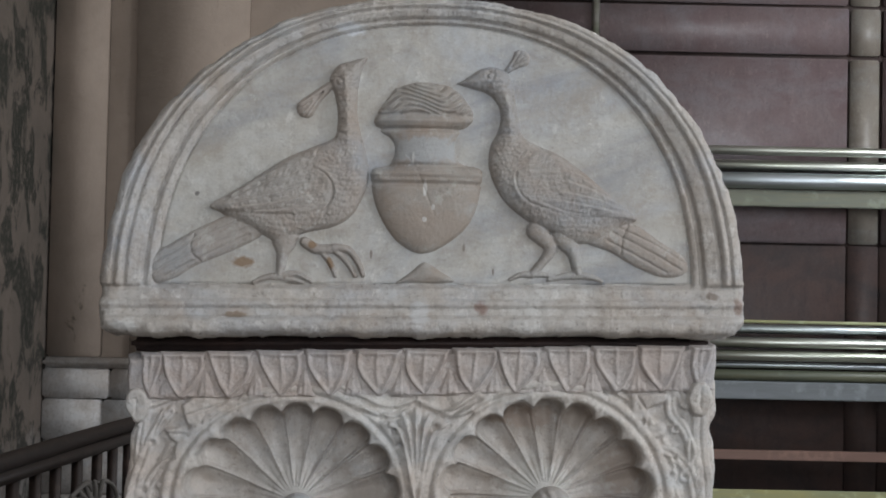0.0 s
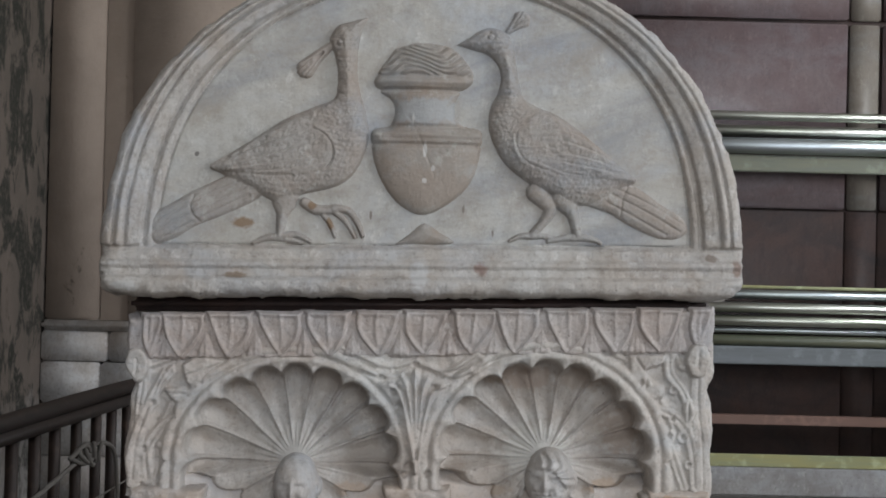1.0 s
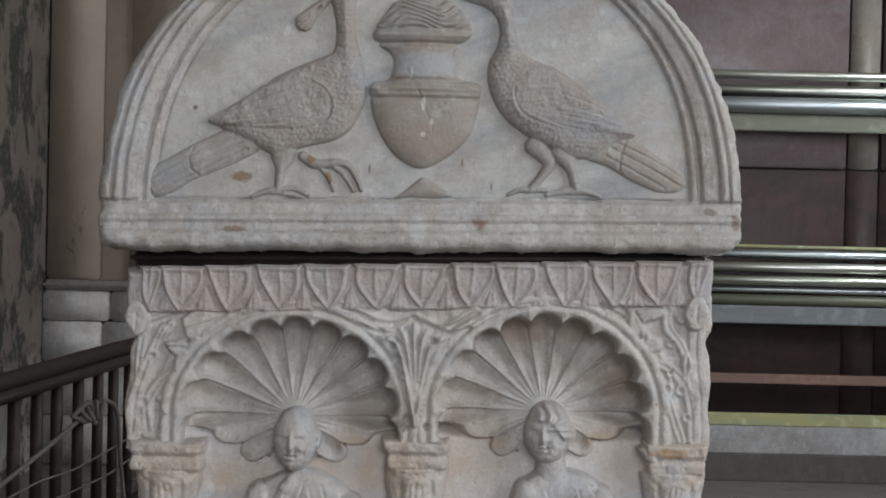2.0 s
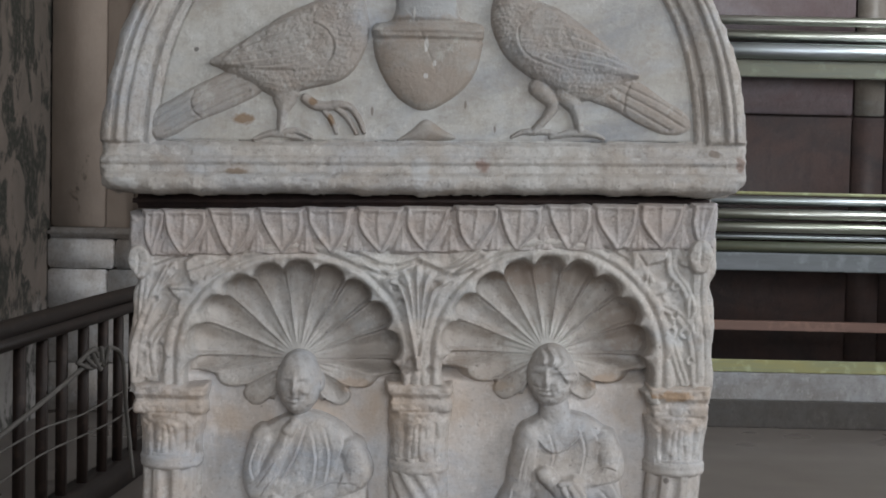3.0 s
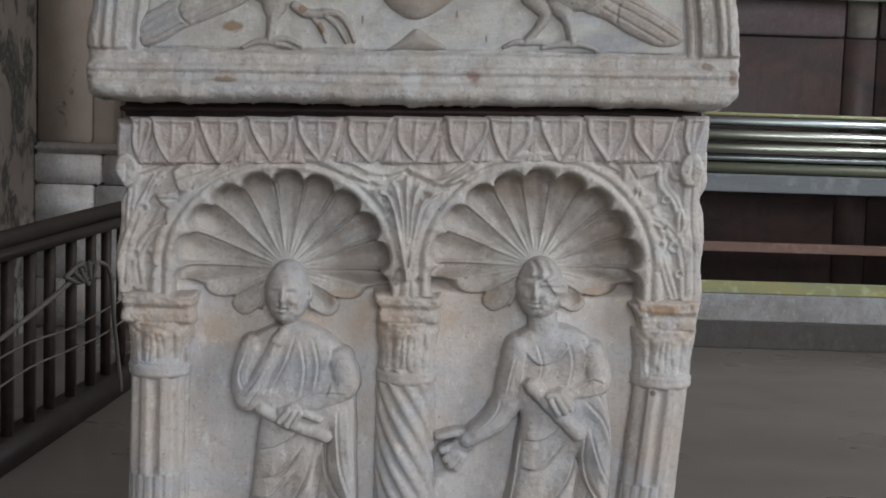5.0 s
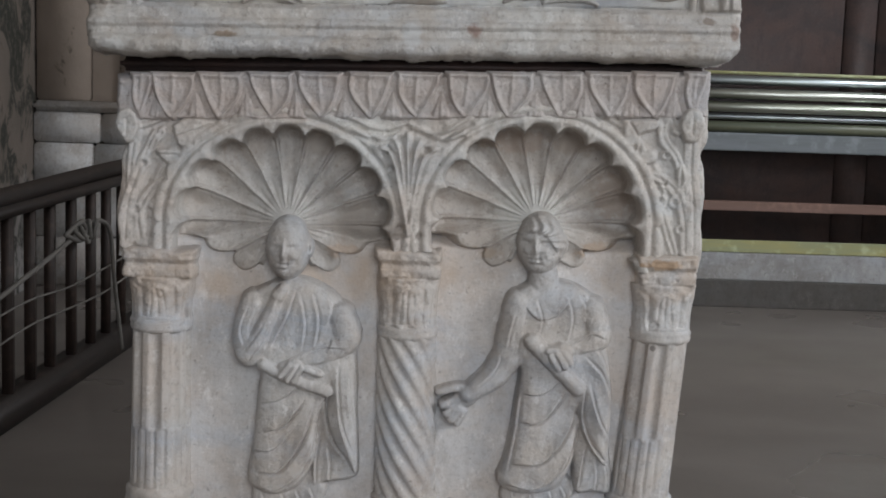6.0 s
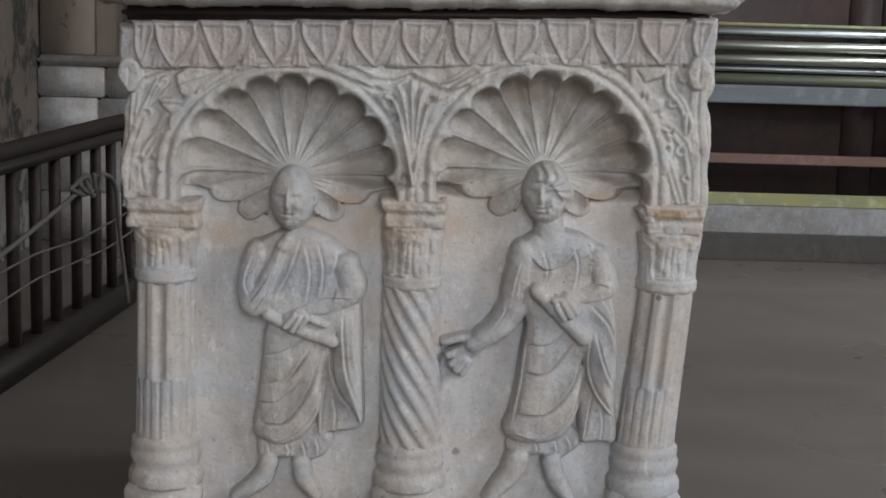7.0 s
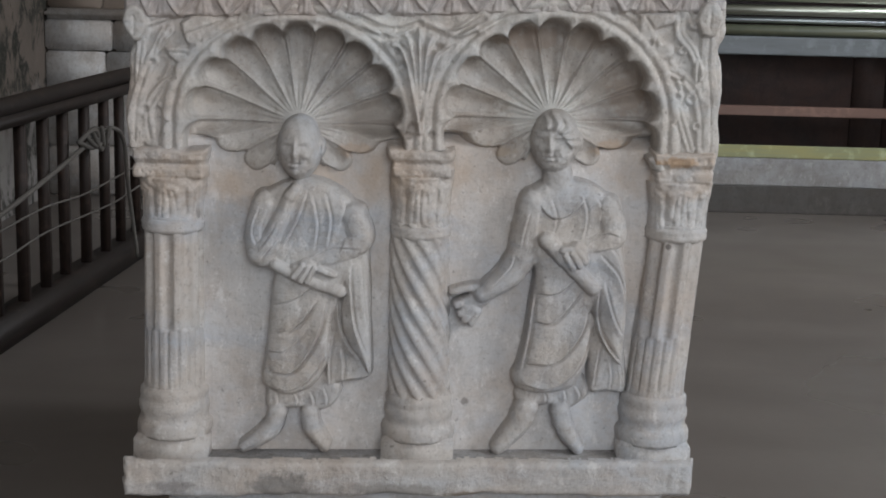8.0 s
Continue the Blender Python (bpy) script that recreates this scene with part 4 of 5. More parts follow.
H = H + wear(X, Z, 0.0035, 91) * (out > -0.002) + wear(X, Z, 0.0014, 92) + 0.002 * grain(X, Z, 0.11, 93)
er = np.clip(e / 0.022, 0, 1)
H = H - 0.040 * (1 - np.sqrt(1 - (1 - er) ** 2)) - 0.05 * (e < 0.0)
carve("tympanum", X, Z, H, e > -0.003, YL, LID, lid, "smooth sunk marble field", only=din > 0.0)
carve("moulding", X, Z, H, e > -0.003, YL, WORN, lid, "weathered brownish moulded border", only=din <= 0.0)


def scaled_skin(X, Z, size, depth):
    """Small overlapping scales, like plumage."""
    row = np.floor(Z / size)
    u = (X / size + 0.5 * (row % 2)) % 1 - 0.5
    v = (Z / size) % 1
    return depth * (np.cos(np.clip(np.hypot(u * 1.6, v), 0, 1) * math.pi) * 0.5)


def peacock(body, tail, tail_lines, wing, quills, shoulder, legs, crest, eye, nape, label):
    """A bird in low relief: tail, legs, body with head and neck, then the wing laid over them."""
    every = body + tail + [p for leg in legs for p in leg[0]] + crest[0]
    X, Z = field(min(p[0] for p in every) - 0.04, max(p[0] for p in every) + 0.04, min(p[1] for p in every) - 0.03, max(p[1] for p in every) + 0.04, 0.0017)
    H = dome(inside(X, Z, tail), 0.022, 0.011)
    for q in tail_lines:
        H = groove(H, X, Z, q, 0.0020, 0.0030) * (H > 0) + H * (H <= 0)
    for pts, mm, h in legs:
        H = smax(H, stroke(X, Z, curve_through(pts, 4) if len(pts) > 2 else pts, np.interp(np.linspace(0, 1, 4 * len(pts) - 3 if len(pts) > 2 else 2), np.linspace(0, 1, len(mm)), mm), h), 0.002)
    pts, mm = crest
    H = smax(H, stroke(X, Z, pts, mm, 0.010), 0.002)
    tip, root = Vector(pts[-1]), Vector(pts[0])
    over = Vector((-(tip - root).y, (tip - root).x)).normalized()
    for k in (-0.007, 0.0, 0.007):
        H = groove(H, X, Z, [tuple(root + 0.3 * (tip - root)), tuple(tip + over * k * 1.4 + 0.25 * (tip - root))], 0.0018, 0.003)
    sb = inside(X, Z, body)
    B = dome(sb, 0.034, 0.024)
    curls = scaled_skin(X + 0.006 * grain(X, Z, 0.02, 7), Z + 0.006 * grain(X, Z, 0.02, 8), 0.0095, 0.0013) + 0.0007 * grain(X, Z, 0.005, 9) + 0.0006 * grain(X, Z, 0.009, 10)
    B = B + curls * (sb > 0.003)
    H = np.maximum(H, B)
    H = groove(H, X, Z, nape, 0.003, 0.0022)
    sw = inside(X, Z, wing)
    W = dome(sw, 0.008, 0.006) + 0.78 * np.maximum(B, 0.012) + 0.002 + 0.0012 * grain(X, Z, 0.011, 12)
    for q in quills:
        W = crease(W, X, Z, q, 0.0065, 0.0036)
    H = np.where(sw > 0, np.maximum(H, W), H)
    H = crease(H, X, Z, shoulder, 0.008, 0.0035)
    r = np.hypot(X - eye[0], Z - eye[1])
    H = H - 0.0035 * np.exp(-((r - 0.0065) / 0.002) ** 2) + 0.001 * np.exp(-(r / 0.003) ** 2)
    H = H + wear(X, Z, 0.0014, 101) * (H > 0)
    return carve("peacock", X, Z, H, H > -0.006, YL, BIRD, lid, label)


peacock([(0.052, 1.917), (0.076, 1.931), (0.094, 1.944), (0.117, 1.949), (0.141, 1.941), (0.154, 1.920), (0.160, 1.888), (0.166, 1.855), (0.177, 1.822), (0.201, 1.807), (0.236, 1.793), (0.274, 1.769), (0.315, 1.736), (0.357, 1.701), (0.384, 1.677), (0.356, 1.662), (0.310, 1.635), (0.266, 1.632), (0.238, 1.647), (0.205, 1.661), (0.171, 1.681), (0.140, 1.709), (0.120, 1.745), (0.113, 1.777), (0.117, 1.807), (0.128, 1.829), (0.133, 1.859), (0.125, 1.884), (0.105, 1.901), (0.079, 1.909)],
        [(0.314, 1.684), (0.381, 1.667), (0.428, 1.637), (0.467, 1.613), (0.479, 1.589), (0.459, 1.574), (0.424, 1.575), (0.377, 1.595), (0.336, 1.618), (0.295, 1.632), (0.279, 1.655)],
        [[(0.340, 1.652), (0.407, 1.619), (0.464, 1.587)], [(0.350, 1.662), (0.418, 1.631), (0.471, 1.600)], [(0.330, 1.638), (0.387, 1.609), (0.439, 1.581)], [(0.368, 1.665), (0.359, 1.644), (0.356, 1.613)]],
        [(0.187, 1.788), (0.161, 1.766), (0.155, 1.734), (0.171, 1.710), (0.212, 1.692), (0.263, 1.683), (0.319, 1.678), (0.380, 1.677), (0.347, 1.709), (0.298, 1.749), (0.243, 1.785), (0.207, 1.799)],
        [[(0.339, 1.713), (0.293, 1.747), (0.246, 1.765)], [(0.355, 1.701), (0.298, 1.729), (0.241, 1.746)], [(0.365, 1.691), (0.304, 1.712), (0.237, 1.725)], [(0.371, 1.683), (0.299, 1.698), (0.222, 1.711)], [(0.314, 1.680), (0.253, 1.687), (0.186, 1.712)]],
        [(0.268, 1.685), (0.201, 1.696), (0.168, 1.720), (0.161, 1.758), (0.190, 1.784)],
        [([(0.254, 1.642), (0.270, 1.613), (0.279, 1.576)], (22, 11, 8), 0.014), ([(0.281, 1.574), (0.255, 1.571), (0.226, 1.564)], (8, 6, 4), 0.008), ([(0.281, 1.574), (0.308, 1.569), (0.322, 1.563)], (7, 5, 3), 0.008),
         ([(0.202, 1.653), (0.228, 1.624), (0.216, 1.598), (0.196, 1.575)], (18, 12, 8, 7), 0.012), ([(0.196, 1.573), (0.175, 1.572), (0.156, 1.563)], (7, 5, 3), 0.008), ([(0.198, 1.573), (0.222, 1.573), (0.245, 1.566)], (6, 5, 3), 0.007)],
        ([(0.144, 1.943), (0.158, 1.956), (0.168, 1.965)], (5, 10, 17)), (0.113, 1.931), [(0.129, 1.824), (0.151, 1.826), (0.175, 1.820)], "grey-brown carved peacock with a fan crest")
peacock([(-0.111, 1.962), (-0.142, 1.954), (-0.165, 1.945), (-0.179, 1.920), (-0.169, 1.894), (-0.163, 1.863), (-0.163, 1.833), (-0.171, 1.812), (-0.210, 1.795), (-0.260, 1.772), (-0.305, 1.741), (-0.351, 1.712), (-0.385, 1.688), (-0.367, 1.671), (-0.334, 1.655), (-0.298, 1.637), (-0.267, 1.623), (-0.241, 1.631), (-0.211, 1.642), (-0.165, 1.653), (-0.135, 1.672), (-0.116, 1.703), (-0.106, 1.738), (-0.107, 1.772), (-0.116, 1.808), (-0.124, 1.839), (-0.127, 1.875), (-0.126, 1.911), (-0.120, 1.942)],
        [(-0.335, 1.682), (-0.408, 1.646), (-0.460, 1.616), (-0.494, 1.593), (-0.498, 1.567), (-0.489, 1.545), (-0.452, 1.553), (-0.413, 1.577), (-0.358, 1.600), (-0.306, 1.626), (-0.286, 1.653)],
        [[(-0.339, 1.658), (-0.415, 1.623), (-0.485, 1.583)], [(-0.328, 1.645), (-0.409, 1.607), (-0.487, 1.565)], [(-0.318, 1.635), (-0.398, 1.595), (-0.469, 1.556)], [(-0.417, 1.632), (-0.423, 1.613), (-0.417, 1.595), (-0.405, 1.585)]],
        [(-0.170, 1.743), (-0.193, 1.765), (-0.235, 1.775), (-0.286, 1.753), (-0.336, 1.719), (-0.389, 1.687), (-0.368, 1.676), (-0.319, 1.675), (-0.263, 1.672), (-0.207, 1.675), (-0.175, 1.692), (-0.167, 1.719)],
        [[(-0.229, 1.767), (-0.292, 1.745), (-0.355, 1.704)], [(-0.214, 1.753), (-0.290, 1.726), (-0.365, 1.694)], [(-0.198, 1.732), (-0.279, 1.708), (-0.368, 1.686)], [(-0.197, 1.709), (-0.279, 1.692), (-0.365, 1.680)], [(-0.192, 1.692), (-0.268, 1.679), (-0.339, 1.676)]],
        [(-0.211, 1.763), (-0.180, 1.747), (-0.165, 1.721), (-0.171, 1.694), (-0.197, 1.675)],
        [([(-0.254, 1.633), (-0.257, 1.602), (-0.261, 1.563)], (26, 11, 8), 0.014), ([(-0.261, 1.560), (-0.285, 1.558), (-0.308, 1.549)], (8, 6, 4), 0.008), ([(-0.261, 1.561), (-0.233, 1.565), (-0.206, 1.554)], (8, 6, 4), 0.009), ([(-0.258, 1.558), (-0.234, 1.554), (-0.219, 1.550)], (6, 5, 3), 0.007),
         ([(-0.218, 1.624), (-0.195, 1.611), (-0.158, 1.613)], (9, 9, 8), 0.010), ([(-0.165, 1.614), (-0.139, 1.611), (-0.121, 1.590), (-0.111, 1.566)], (8, 7, 6, 4), 0.010), ([(-0.162, 1.608), (-0.142, 1.592), (-0.125, 1.564)], (6, 6, 4), 0.008), ([(-0.183, 1.602), (-0.170, 1.586), (-0.161, 1.564)], (5, 5, 4), 0.006)],
        ([(-0.178, 1.909), (-0.204, 1.886), (-0.221, 1.867)], (7, 11, 17)), (-0.160, 1.914), [(-0.162, 1.825), (-0.144, 1.818), (-0.118, 1.818)], "grey carved peacock turning its crested head")

# vase between the birds
X, Z = field(-0.119, 0.112, 1.549, 1.935, 0.0018)
sd = inside(X, Z, [(-0.059, 1.907), (-0.013, 1.919), (0.044, 1.910), (0.078, 1.875), (0.083, 1.850), (0.058, 1.825), (0.050, 1.800), (0.062, 1.772), (0.098, 1.762), (0.100, 1.731), (0.086, 1.675), (0.050, 1.633), (-0.003, 1.607), (-0.052, 1.630), (-0.086, 1.681), (-0.098, 1.732), (-0.096, 1.758), (-0.066, 1.767), (-0.057, 1.795), (-0.065, 1.815), (-0.090, 1.832), (-0.094, 1.856)])
H = dome(sd, 0.06, 0.024)
for y_, dep in ((1.858, 0.005), (1.846, -0.003), (1.832, 0.009), (1.766, 0.005), (1.750, -0.004), (1.733, 0.007)):
    H = H - dep * np.exp(-((Z - y_) / 0.004) ** 2) * (sd > 0)
flame = Z > 1.860
u = (X - -0.007) / 0.09
strand = np.sin((Z + 0.10 * (X + 0.007) * np.exp(-((u - 0.3) / 0.9) ** 2) + 0.010 * np.sin(u * 5.0 + 40 * Z) + 0.003 * grain(X, Z, 0.03, 113)) * 620)
H = H + 0.0030 * np.sign(strand) * np.abs(strand) ** 0.7 * flame * (sd > 0.003)
H = groove(H, X, Z, [(-0.033, 1.785), (-0.016, 1.755), (-0.001, 1.719), (0.016, 1.678)], 0.002, 0.0012)
H = np.maximum(H, dome(inside(X, Z, [(-0.051, 1.553), (-0.025, 1.572), (-0.000, 1.591), (0.026, 1.576), (0.052, 1.556)]), 0.02, 0.010))
H = H + wear(X, Z, 0.0012, 111) * (H > 0)
carve("vase", X, Z, H, H > -0.006, YL, VASE, lid, "carved round vase with wavy leaves on top")


# ---- relief figures ----
def statue(cloths, head, turn, limbs, folds, hair, label, seed):
    """A draped figure in relief, one plain mesh: cloths and limbs in layers from the ground up, folds, then the head."""
    every = [p for c in cloths for p in c[0]] + [p for l in limbs for p in l[0]]
    (hx, hz), hw, hh = head
    X, Z = field(min(p[0] for p in every) - 0.03, max(p[0] for p in every) + 0.03, min(p[1] for p in every) - 0.02, hz + hh + 0.02, 0.0017)
    H = np.full(X.shape, -0.02)
    for outline, wide, base, height in cloths:
        sd = inside(X, Z, outline, 4)
        H = np.maximum(H, np.where(sd > 0, base + dome(sd, wide, height - base), np.maximum(base + sd * 7, -0.02)))
    H = H + (0.003 * grain(X, Z, 0.06, seed) + 0.0008 * grain(X, Z * 0.35, 0.012, seed + 2)) * (H > 0.005)
    for line, wide, height in folds:
        H = np.where(H > 0.004, crease(H, X, Z, line, wide * 1.15, height * 1.45), H)
    for line, mm, h, *lines in limbs:
        p = curve_through(line, 4) if len(line) > 2 else line
        r = np.interp(np.linspace(0, 1, len(p)), np.linspace(0, 1, len(mm)), mm) / 1000
        sd = to_line(X, Z, p, list(r)) + 0.0012 * grain(X, Z, 0.012, seed + 5)
        most = max(r)
        bar = h - 0.85 * most * (1 - np.sqrt(1 - (1 - np.clip(sd / most, 0, 1)) ** 2))
        for q in lines:
            bar = crease(bar, X, Z, q, 0.006, 0.0038)
        H = smax(H, np.where(sd > 0, bar, np.maximum(h - 0.85 * most + sd * 12, -0.02)), 0.0022)
    # head
    f, u0 = (Z - hz) / hh, (X - hx) / hw
    q = np.sqrt(u0 ** 2 * (1 + 0.30 * np.clip(-f, 0, 1) ** 1.5) + f ** 2)
    ball = np.where(q < 1, 0.012 + 0.062 * np.sqrt(np.clip(1 - q ** 2.4, 0, 1)), 0.012 + (1 - q) * 0.9)
    u = u0 - turn
    bump = lambda cx, cz, wx, wz: np.exp(-((u - cx) / wx) ** 2 - ((f - cz) / wz) ** 2)
    face = 0.010 * bump(0, -0.10, 0.12, 0.15) + 0.006 * bump(0, 0.10, 0.09, 0.22)
    for side in (-1, 1):
        face = face - 0.0085 * bump(0.34 * side, 0.11, 0.17, 0.085) + 0.0045 * bump(0.34 * side, 0.10, 0.09, 0.045) + 0.002 * bump(0.32 * side, 0.25, 0.22, 0.07)
        face = face + 0.0035 * bump(0.42 * side, -0.12, 0.18, 0.12) - 0.003 * bump(0.17 * side, -0.28, 0.06, 0.14)
    face = face - 0.0055 * bump(0, -0.40, 0.24, 0.035) + 0.003 * bump(0, -0.33, 0.18, 0.04) + 0.003 * bump(0, -0.48, 0.14, 0.04) - 0.003 * bump(0, -0.57, 0.18, 0.04) + 0.006 * bump(0, -0.76, 0.32, 0.14)
    ball = ball + 1.05 * face * (q < 0.97)
    beard = np.clip((-0.30 - f + 0.55 * np.abs(u)) * 5, 0, 1) * (q < 0.98)
    ball = ball + beard * (0.0022 * grain(X, Z, 0.006, seed + 3) + 0.0014 * grain(X, Z, 0.011, seed + 4))
    edge = f - (0.42 if hair else 0.66) + (0.55 if hair else 0.30) * u * u * np.where(u > 0, 1.5 if hair else 1.0, 0.7)
    cap = np.clip(edge * 8, 0, 1) * (q < 1.02)
    locks = np.sin(np.arctan2(X - hx + 0.01, Z - hz - 0.1 * hh) * 11 + 2.2 * np.sin(f * 7 + u * 2))
    ball = ball + cap * ((0.0085 if hair else 0.0015) + (0.0050 if hair else 0.0012) * locks + 0.0012 * grain(X, Z, 0.007, seed + 6))
    for side in (-1, 1):
        ear = np.hypot((X - hx - side * hw * 0.93) / 0.007, (Z - hz - 0.002) / 0.014)
        lobe = 0.046 - 0.010 * ear ** 2 - 0.010 * np.exp(-(ear / 0.45) ** 2)
        ball = np.maximum(ball, np.where((ear < 1.3) & (side * turn <= 0.01), lobe, -0.02))
    H = np.maximum(H, ball)
    H = H + wear(X, Z, 0.0022, seed) * (H > 0)
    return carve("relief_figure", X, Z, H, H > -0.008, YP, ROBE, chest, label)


statue([([(-0.283, 0.654), (-0.285, 0.617), (-0.270, 0.603), (-0.228, 0.607), (-0.188, 0.602), (-0.156, 0.616), (-0.142, 0.655), (-0.187, 0.687), (-0.250, 0.685)], 0.012, 0.006, 0.024),
        ([(-0.171, 0.752), (-0.172, 0.655), (-0.144, 0.660), (-0.090, 0.672), (-0.085, 0.711), (-0.089, 0.798), (-0.095, 0.893), (-0.147, 0.892)], 0.010, 0.008, 0.026),
        ([(-0.254, 1.038), (-0.286, 1.019), (-0.302, 0.982), (-0.311, 0.930), (-0.300, 0.892), (-0.269, 0.876), (-0.272, 0.836), (-0.277, 0.771), (-0.285, 0.706), (-0.290, 0.667), (-0.275, 0.648), (-0.247, 0.639), (-0.216, 0.644), (-0.184, 0.670), (-0.166, 0.720), (-0.158, 0.796), (-0.142, 0.839), (-0.144, 0.785), (-0.131, 0.741), (-0.103, 0.702), (-0.087, 0.687), (-0.092, 0.797), (-0.095, 0.893), (-0.100, 0.951), (-0.113, 0.992), (-0.138, 1.022), (-0.174, 1.042), (-0.210, 1.049)], 0.040, 0.027, 0.050)],
       ((-0.223, 1.104), 0.042, 0.060), -0.10,
       [([(-0.286, 1.002), (-0.300, 0.951), (-0.296, 0.911)], (22, 22, 22), 0.056, [(-0.297, 0.920), (-0.306, 0.956), (-0.290, 1.004)], [(-0.284, 0.920), (-0.290, 0.957), (-0.278, 0.994)]), ([(-0.290, 0.909), (-0.269, 0.947), (-0.248, 0.992), (-0.237, 1.021)], (24, 19, 15, 13), 0.064, [(-0.251, 0.952), (-0.273, 0.920), (-0.290, 0.897)], [(-0.259, 0.968), (-0.279, 0.936), (-0.297, 0.915)]), ([(-0.237, 1.019), (-0.229, 1.032)], (13, 9), 0.062),
        ([(-0.123, 0.982), (-0.112, 0.940), (-0.149, 0.915), (-0.201, 0.895)], (24, 26, 22, 18), 0.060, [(-0.201, 0.905), (-0.156, 0.925), (-0.106, 0.925)], [(-0.186, 0.891), (-0.137, 0.901), (-0.100, 0.916)], [(-0.146, 0.966), (-0.139, 0.936), (-0.147, 0.919)]),
        ([(-0.264, 0.891), (-0.219, 0.869), (-0.146, 0.844)], (11, 12, 12), 0.062), ([(-0.204, 0.888), (-0.221, 0.882)], (18, 17), 0.066), ([(-0.214, 0.892), (-0.230, 0.871)], (6, 5), 0.070), ([(-0.204, 0.888), (-0.217, 0.865)], (6, 5), 0.071), ([(-0.192, 0.887), (-0.204, 0.863)], (6, 5), 0.070), ([(-0.182, 0.885), (-0.157, 0.875)], (8, 6), 0.064),
        ([(-0.262, 0.600), (-0.272, 0.573), (-0.297, 0.549), (-0.325, 0.532)], (18, 18, 16, 11), 0.040), ([(-0.202, 0.599), (-0.194, 0.568), (-0.173, 0.538)], (17, 17, 12), 0.040)],
       [([(-0.260, 0.761), (-0.221, 0.778), (-0.186, 0.827)], 0.010, 0.008), ([(-0.273, 0.685), (-0.229, 0.691), (-0.187, 0.752), (-0.167, 0.828)], 0.012, 0.010), ([(-0.277, 0.652), (-0.228, 0.653), (-0.181, 0.698), (-0.161, 0.774)], 0.010, 0.007), ([(-0.267, 0.814), (-0.229, 0.826), (-0.196, 0.850)], 0.010, 0.005), ([(-0.281, 0.723), (-0.239, 0.731), (-0.198, 0.779)], 0.008, 0.004),
        ([(-0.097, 0.695), (-0.135, 0.748), (-0.148, 0.807), (-0.138, 0.866)], 0.008, 0.010), ([(-0.092, 0.711), (-0.116, 0.775), (-0.124, 0.839), (-0.126, 0.892)], 0.008, 0.007), ([(-0.091, 0.754), (-0.102, 0.819), (-0.108, 0.898)], 0.007, 0.005), ([(-0.165, 0.655), (-0.164, 0.709), (-0.156, 0.764)], 0.008, 0.006), ([(-0.140, 0.664), (-0.138, 0.699), (-0.143, 0.732)], 0.008, 0.005), ([(-0.251, 0.921), (-0.222, 0.979), (-0.205, 1.032)], 0.009, 0.005),
        ([(-0.193, 0.917), (-0.187, 0.970), (-0.198, 1.022)], 0.008, 0.004), ([(-0.170, 0.923), (-0.162, 0.976), (-0.175, 1.027)], 0.008, 0.005), ([(-0.148, 0.965), (-0.138, 0.997), (-0.148, 1.018)], 0.008, 0.004), ([(-0.264, 0.603), (-0.262, 0.625), (-0.266, 0.641)], 0.006, 0.004), ([(-0.228, 0.607), (-0.224, 0.625), (-0.230, 0.638)], 0.006, 0.004), ([(-0.194, 0.604), (-0.194, 0.623), (-0.201, 0.643)], 0.006, 0.004), ([(-0.170, 0.613), (-0.169, 0.631), (-0.176, 0.652)], 0.006, 0.003)],
       False, "carved draped figure holding one arm to its chest", 121)
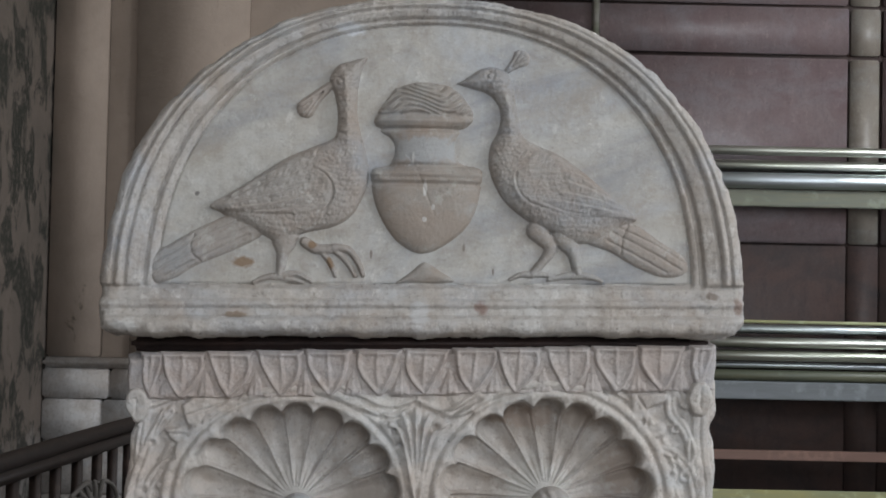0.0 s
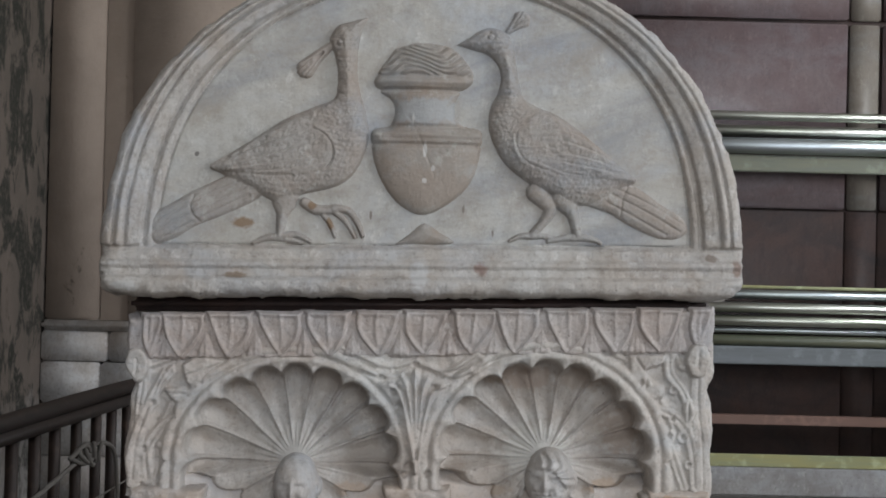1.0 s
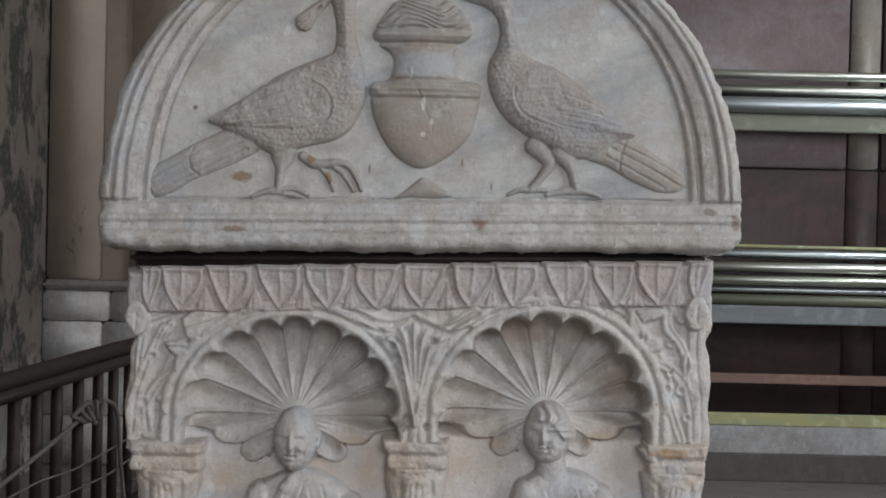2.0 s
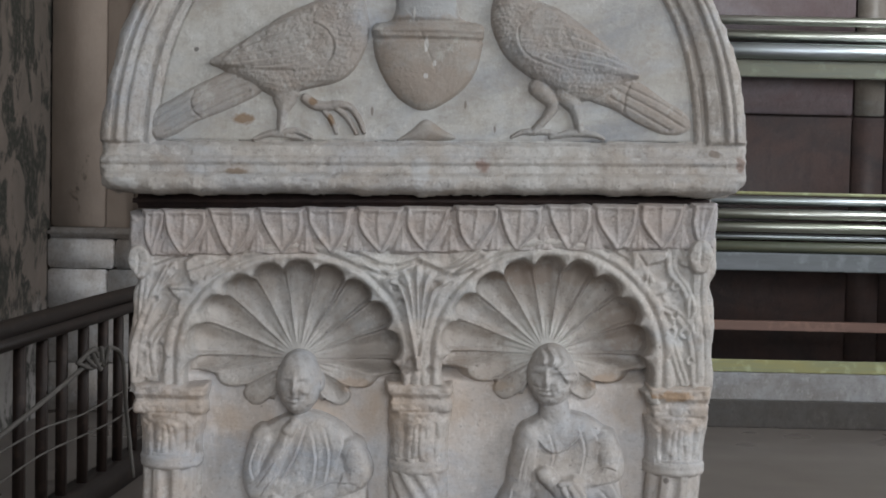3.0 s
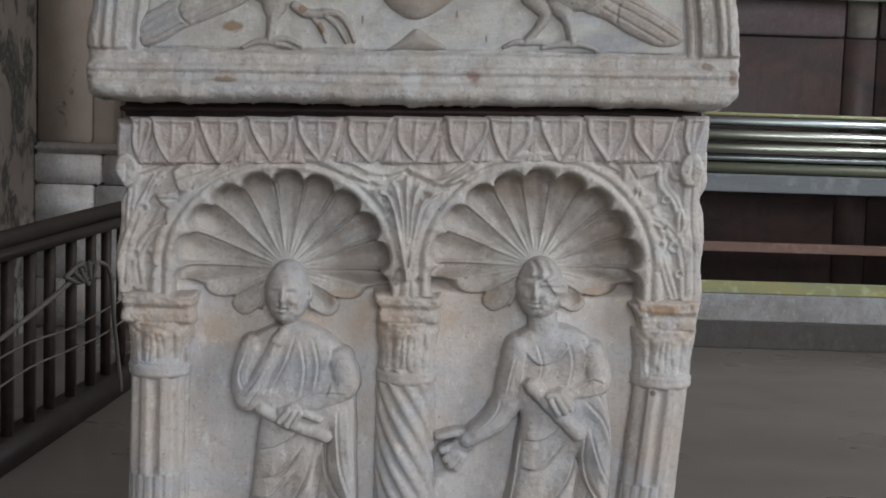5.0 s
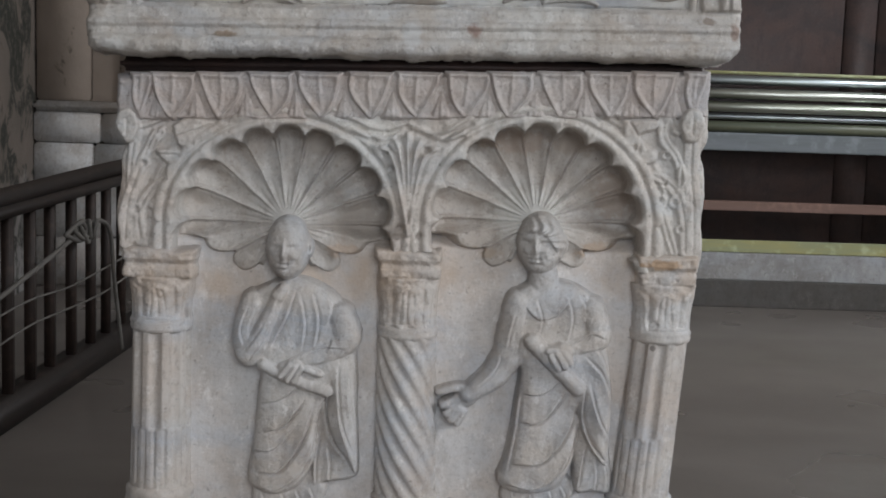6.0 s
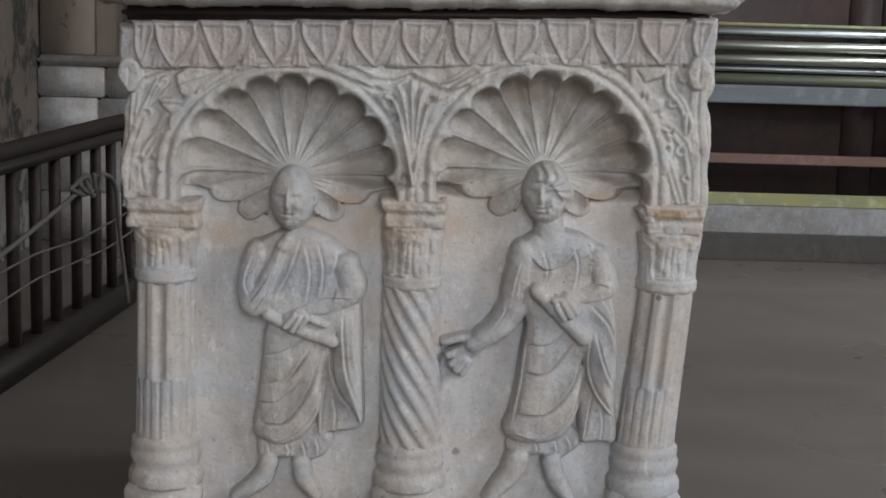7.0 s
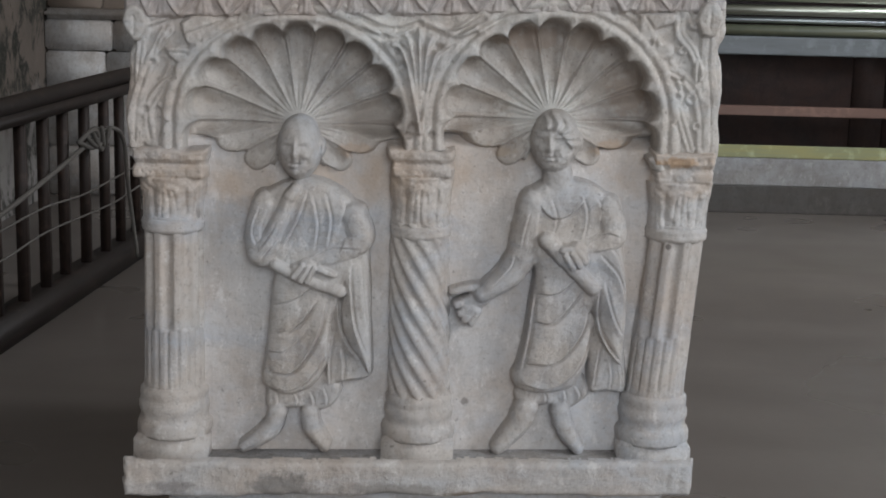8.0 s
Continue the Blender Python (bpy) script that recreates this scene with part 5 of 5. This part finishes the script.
statue([([(0.188, 0.666), (0.185, 0.637), (0.210, 0.618), (0.247, 0.625), (0.285, 0.617), (0.312, 0.634), (0.326, 0.656), (0.297, 0.699), (0.223, 0.697)], 0.012, 0.006, 0.024),
        ([(0.318, 0.743), (0.324, 0.658), (0.356, 0.657), (0.390, 0.654), (0.394, 0.691), (0.384, 0.766), (0.384, 0.841), (0.332, 0.851)], 0.010, 0.008, 0.028),
        ([(0.222, 1.052), (0.195, 1.031), (0.183, 0.984), (0.193, 0.932), (0.214, 0.890), (0.209, 0.837), (0.200, 0.762), (0.188, 0.707), (0.179, 0.685), (0.188, 0.664), (0.219, 0.653), (0.262, 0.655), (0.294, 0.668), (0.317, 0.721), (0.326, 0.797), (0.321, 0.808), (0.342, 0.755), (0.380, 0.712), (0.384, 0.766), (0.386, 0.831), (0.379, 0.895), (0.370, 0.958), (0.360, 0.999), (0.337, 1.034), (0.302, 1.054), (0.260, 1.059)], 0.042, 0.027, 0.050)],
       ((0.242, 1.126), 0.045, 0.058), -0.30,
       [([(0.206, 1.014), (0.197, 0.958), (0.190, 0.915)], (26, 27, 27), 0.056, [(0.202, 0.917), (0.213, 0.964), (0.216, 1.011)], [(0.185, 0.932), (0.192, 0.974), (0.201, 1.006)]), ([(0.186, 0.909), (0.160, 0.873), (0.116, 0.840)], (27, 23, 16), 0.054, [(0.134, 0.859), (0.169, 0.900), (0.174, 0.942)]),
        ([(0.115, 0.851), (0.090, 0.850), (0.061, 0.842)], (9, 8, 6), 0.036), ([(0.114, 0.833), (0.091, 0.818)], (19, 17), 0.036), ([(0.095, 0.829), (0.070, 0.818)], (8, 7), 0.036), ([(0.099, 0.818), (0.077, 0.802)], (8, 7), 0.037), ([(0.104, 0.811), (0.086, 0.791)], (8, 7), 0.037), ([(0.110, 0.807), (0.098, 0.785)], (8, 7), 0.036),
        ([(0.343, 1.007), (0.352, 0.957), (0.302, 0.935)], (24, 26, 20), 0.058, [(0.307, 0.945), (0.342, 0.965), (0.366, 0.957)], [(0.313, 0.927), (0.350, 0.936), (0.371, 0.937)]), ([(0.236, 0.944), (0.319, 0.863)], (14, 14), 0.070), ([(0.232, 0.950), (0.245, 0.937)], (16, 15), 0.074), ([(0.285, 0.928), (0.275, 0.915)], (22, 20), 0.075),
        ([(0.266, 0.926), (0.279, 0.903)], (6, 6), 0.081), ([(0.277, 0.930), (0.292, 0.907)], (6, 6), 0.082), ([(0.288, 0.933), (0.302, 0.914)], (6, 6), 0.080), ([(0.260, 0.936), (0.282, 0.939)], (6, 7), 0.080), ([(0.250, 1.073), (0.251, 1.048)], (26, 28), 0.048),
        ([(0.207, 0.620), (0.193, 0.587), (0.173, 0.562), (0.155, 0.541)], (22, 21, 18, 13), 0.044), ([(0.271, 0.616), (0.283, 0.580), (0.308, 0.545)], (18, 18, 12), 0.042)],
       [([(0.214, 0.794), (0.256, 0.798), (0.300, 0.855)], 0.011, 0.008), ([(0.201, 0.713), (0.259, 0.720), (0.304, 0.775), (0.322, 0.840)], 0.012, 0.010), ([(0.190, 0.672), (0.251, 0.665), (0.301, 0.710), (0.326, 0.786)], 0.010, 0.008), ([(0.217, 0.848), (0.254, 0.849), (0.287, 0.876)], 0.010, 0.005), ([(0.194, 0.697), (0.206, 0.762), (0.215, 0.848)], 0.010, 0.006),
        ([(0.386, 0.707), (0.349, 0.757), (0.332, 0.808), (0.333, 0.872)], 0.009, 0.011), ([(0.386, 0.756), (0.360, 0.809), (0.341, 0.872)], 0.008, 0.007), ([(0.385, 0.825), (0.366, 0.884), (0.330, 0.923)], 0.009, 0.008), ([(0.380, 0.873), (0.362, 0.921), (0.338, 0.946)], 0.008, 0.005), ([(0.330, 0.662), (0.336, 0.711), (0.342, 0.752)], 0.008, 0.007), ([(0.362, 0.657), (0.364, 0.695), (0.358, 0.733)], 0.008, 0.005), ([(0.383, 0.658), (0.383, 0.690), (0.378, 0.712)], 0.006, 0.004),
        ([(0.205, 1.027), (0.238, 0.991), (0.273, 0.997), (0.303, 1.034)], 0.009, 0.005), ([(0.296, 0.945), (0.304, 0.993), (0.292, 1.039)], 0.008, 0.004), ([(0.239, 0.949), (0.248, 0.986), (0.236, 1.027)], 0.008, 0.004), ([(0.326, 0.977), (0.330, 1.009), (0.315, 1.034)], 0.008, 0.004), ([(0.205, 0.620), (0.209, 0.640), (0.203, 0.660)], 0.006, 0.004), ([(0.242, 0.625), (0.244, 0.641), (0.237, 0.654)], 0.006, 0.004), ([(0.279, 0.620), (0.282, 0.640), (0.277, 0.657)], 0.006, 0.004), ([(0.305, 0.631), (0.307, 0.649), (0.298, 0.666)], 0.006, 0.003)],
       True, "carved draped figure stretching out one arm", 131)
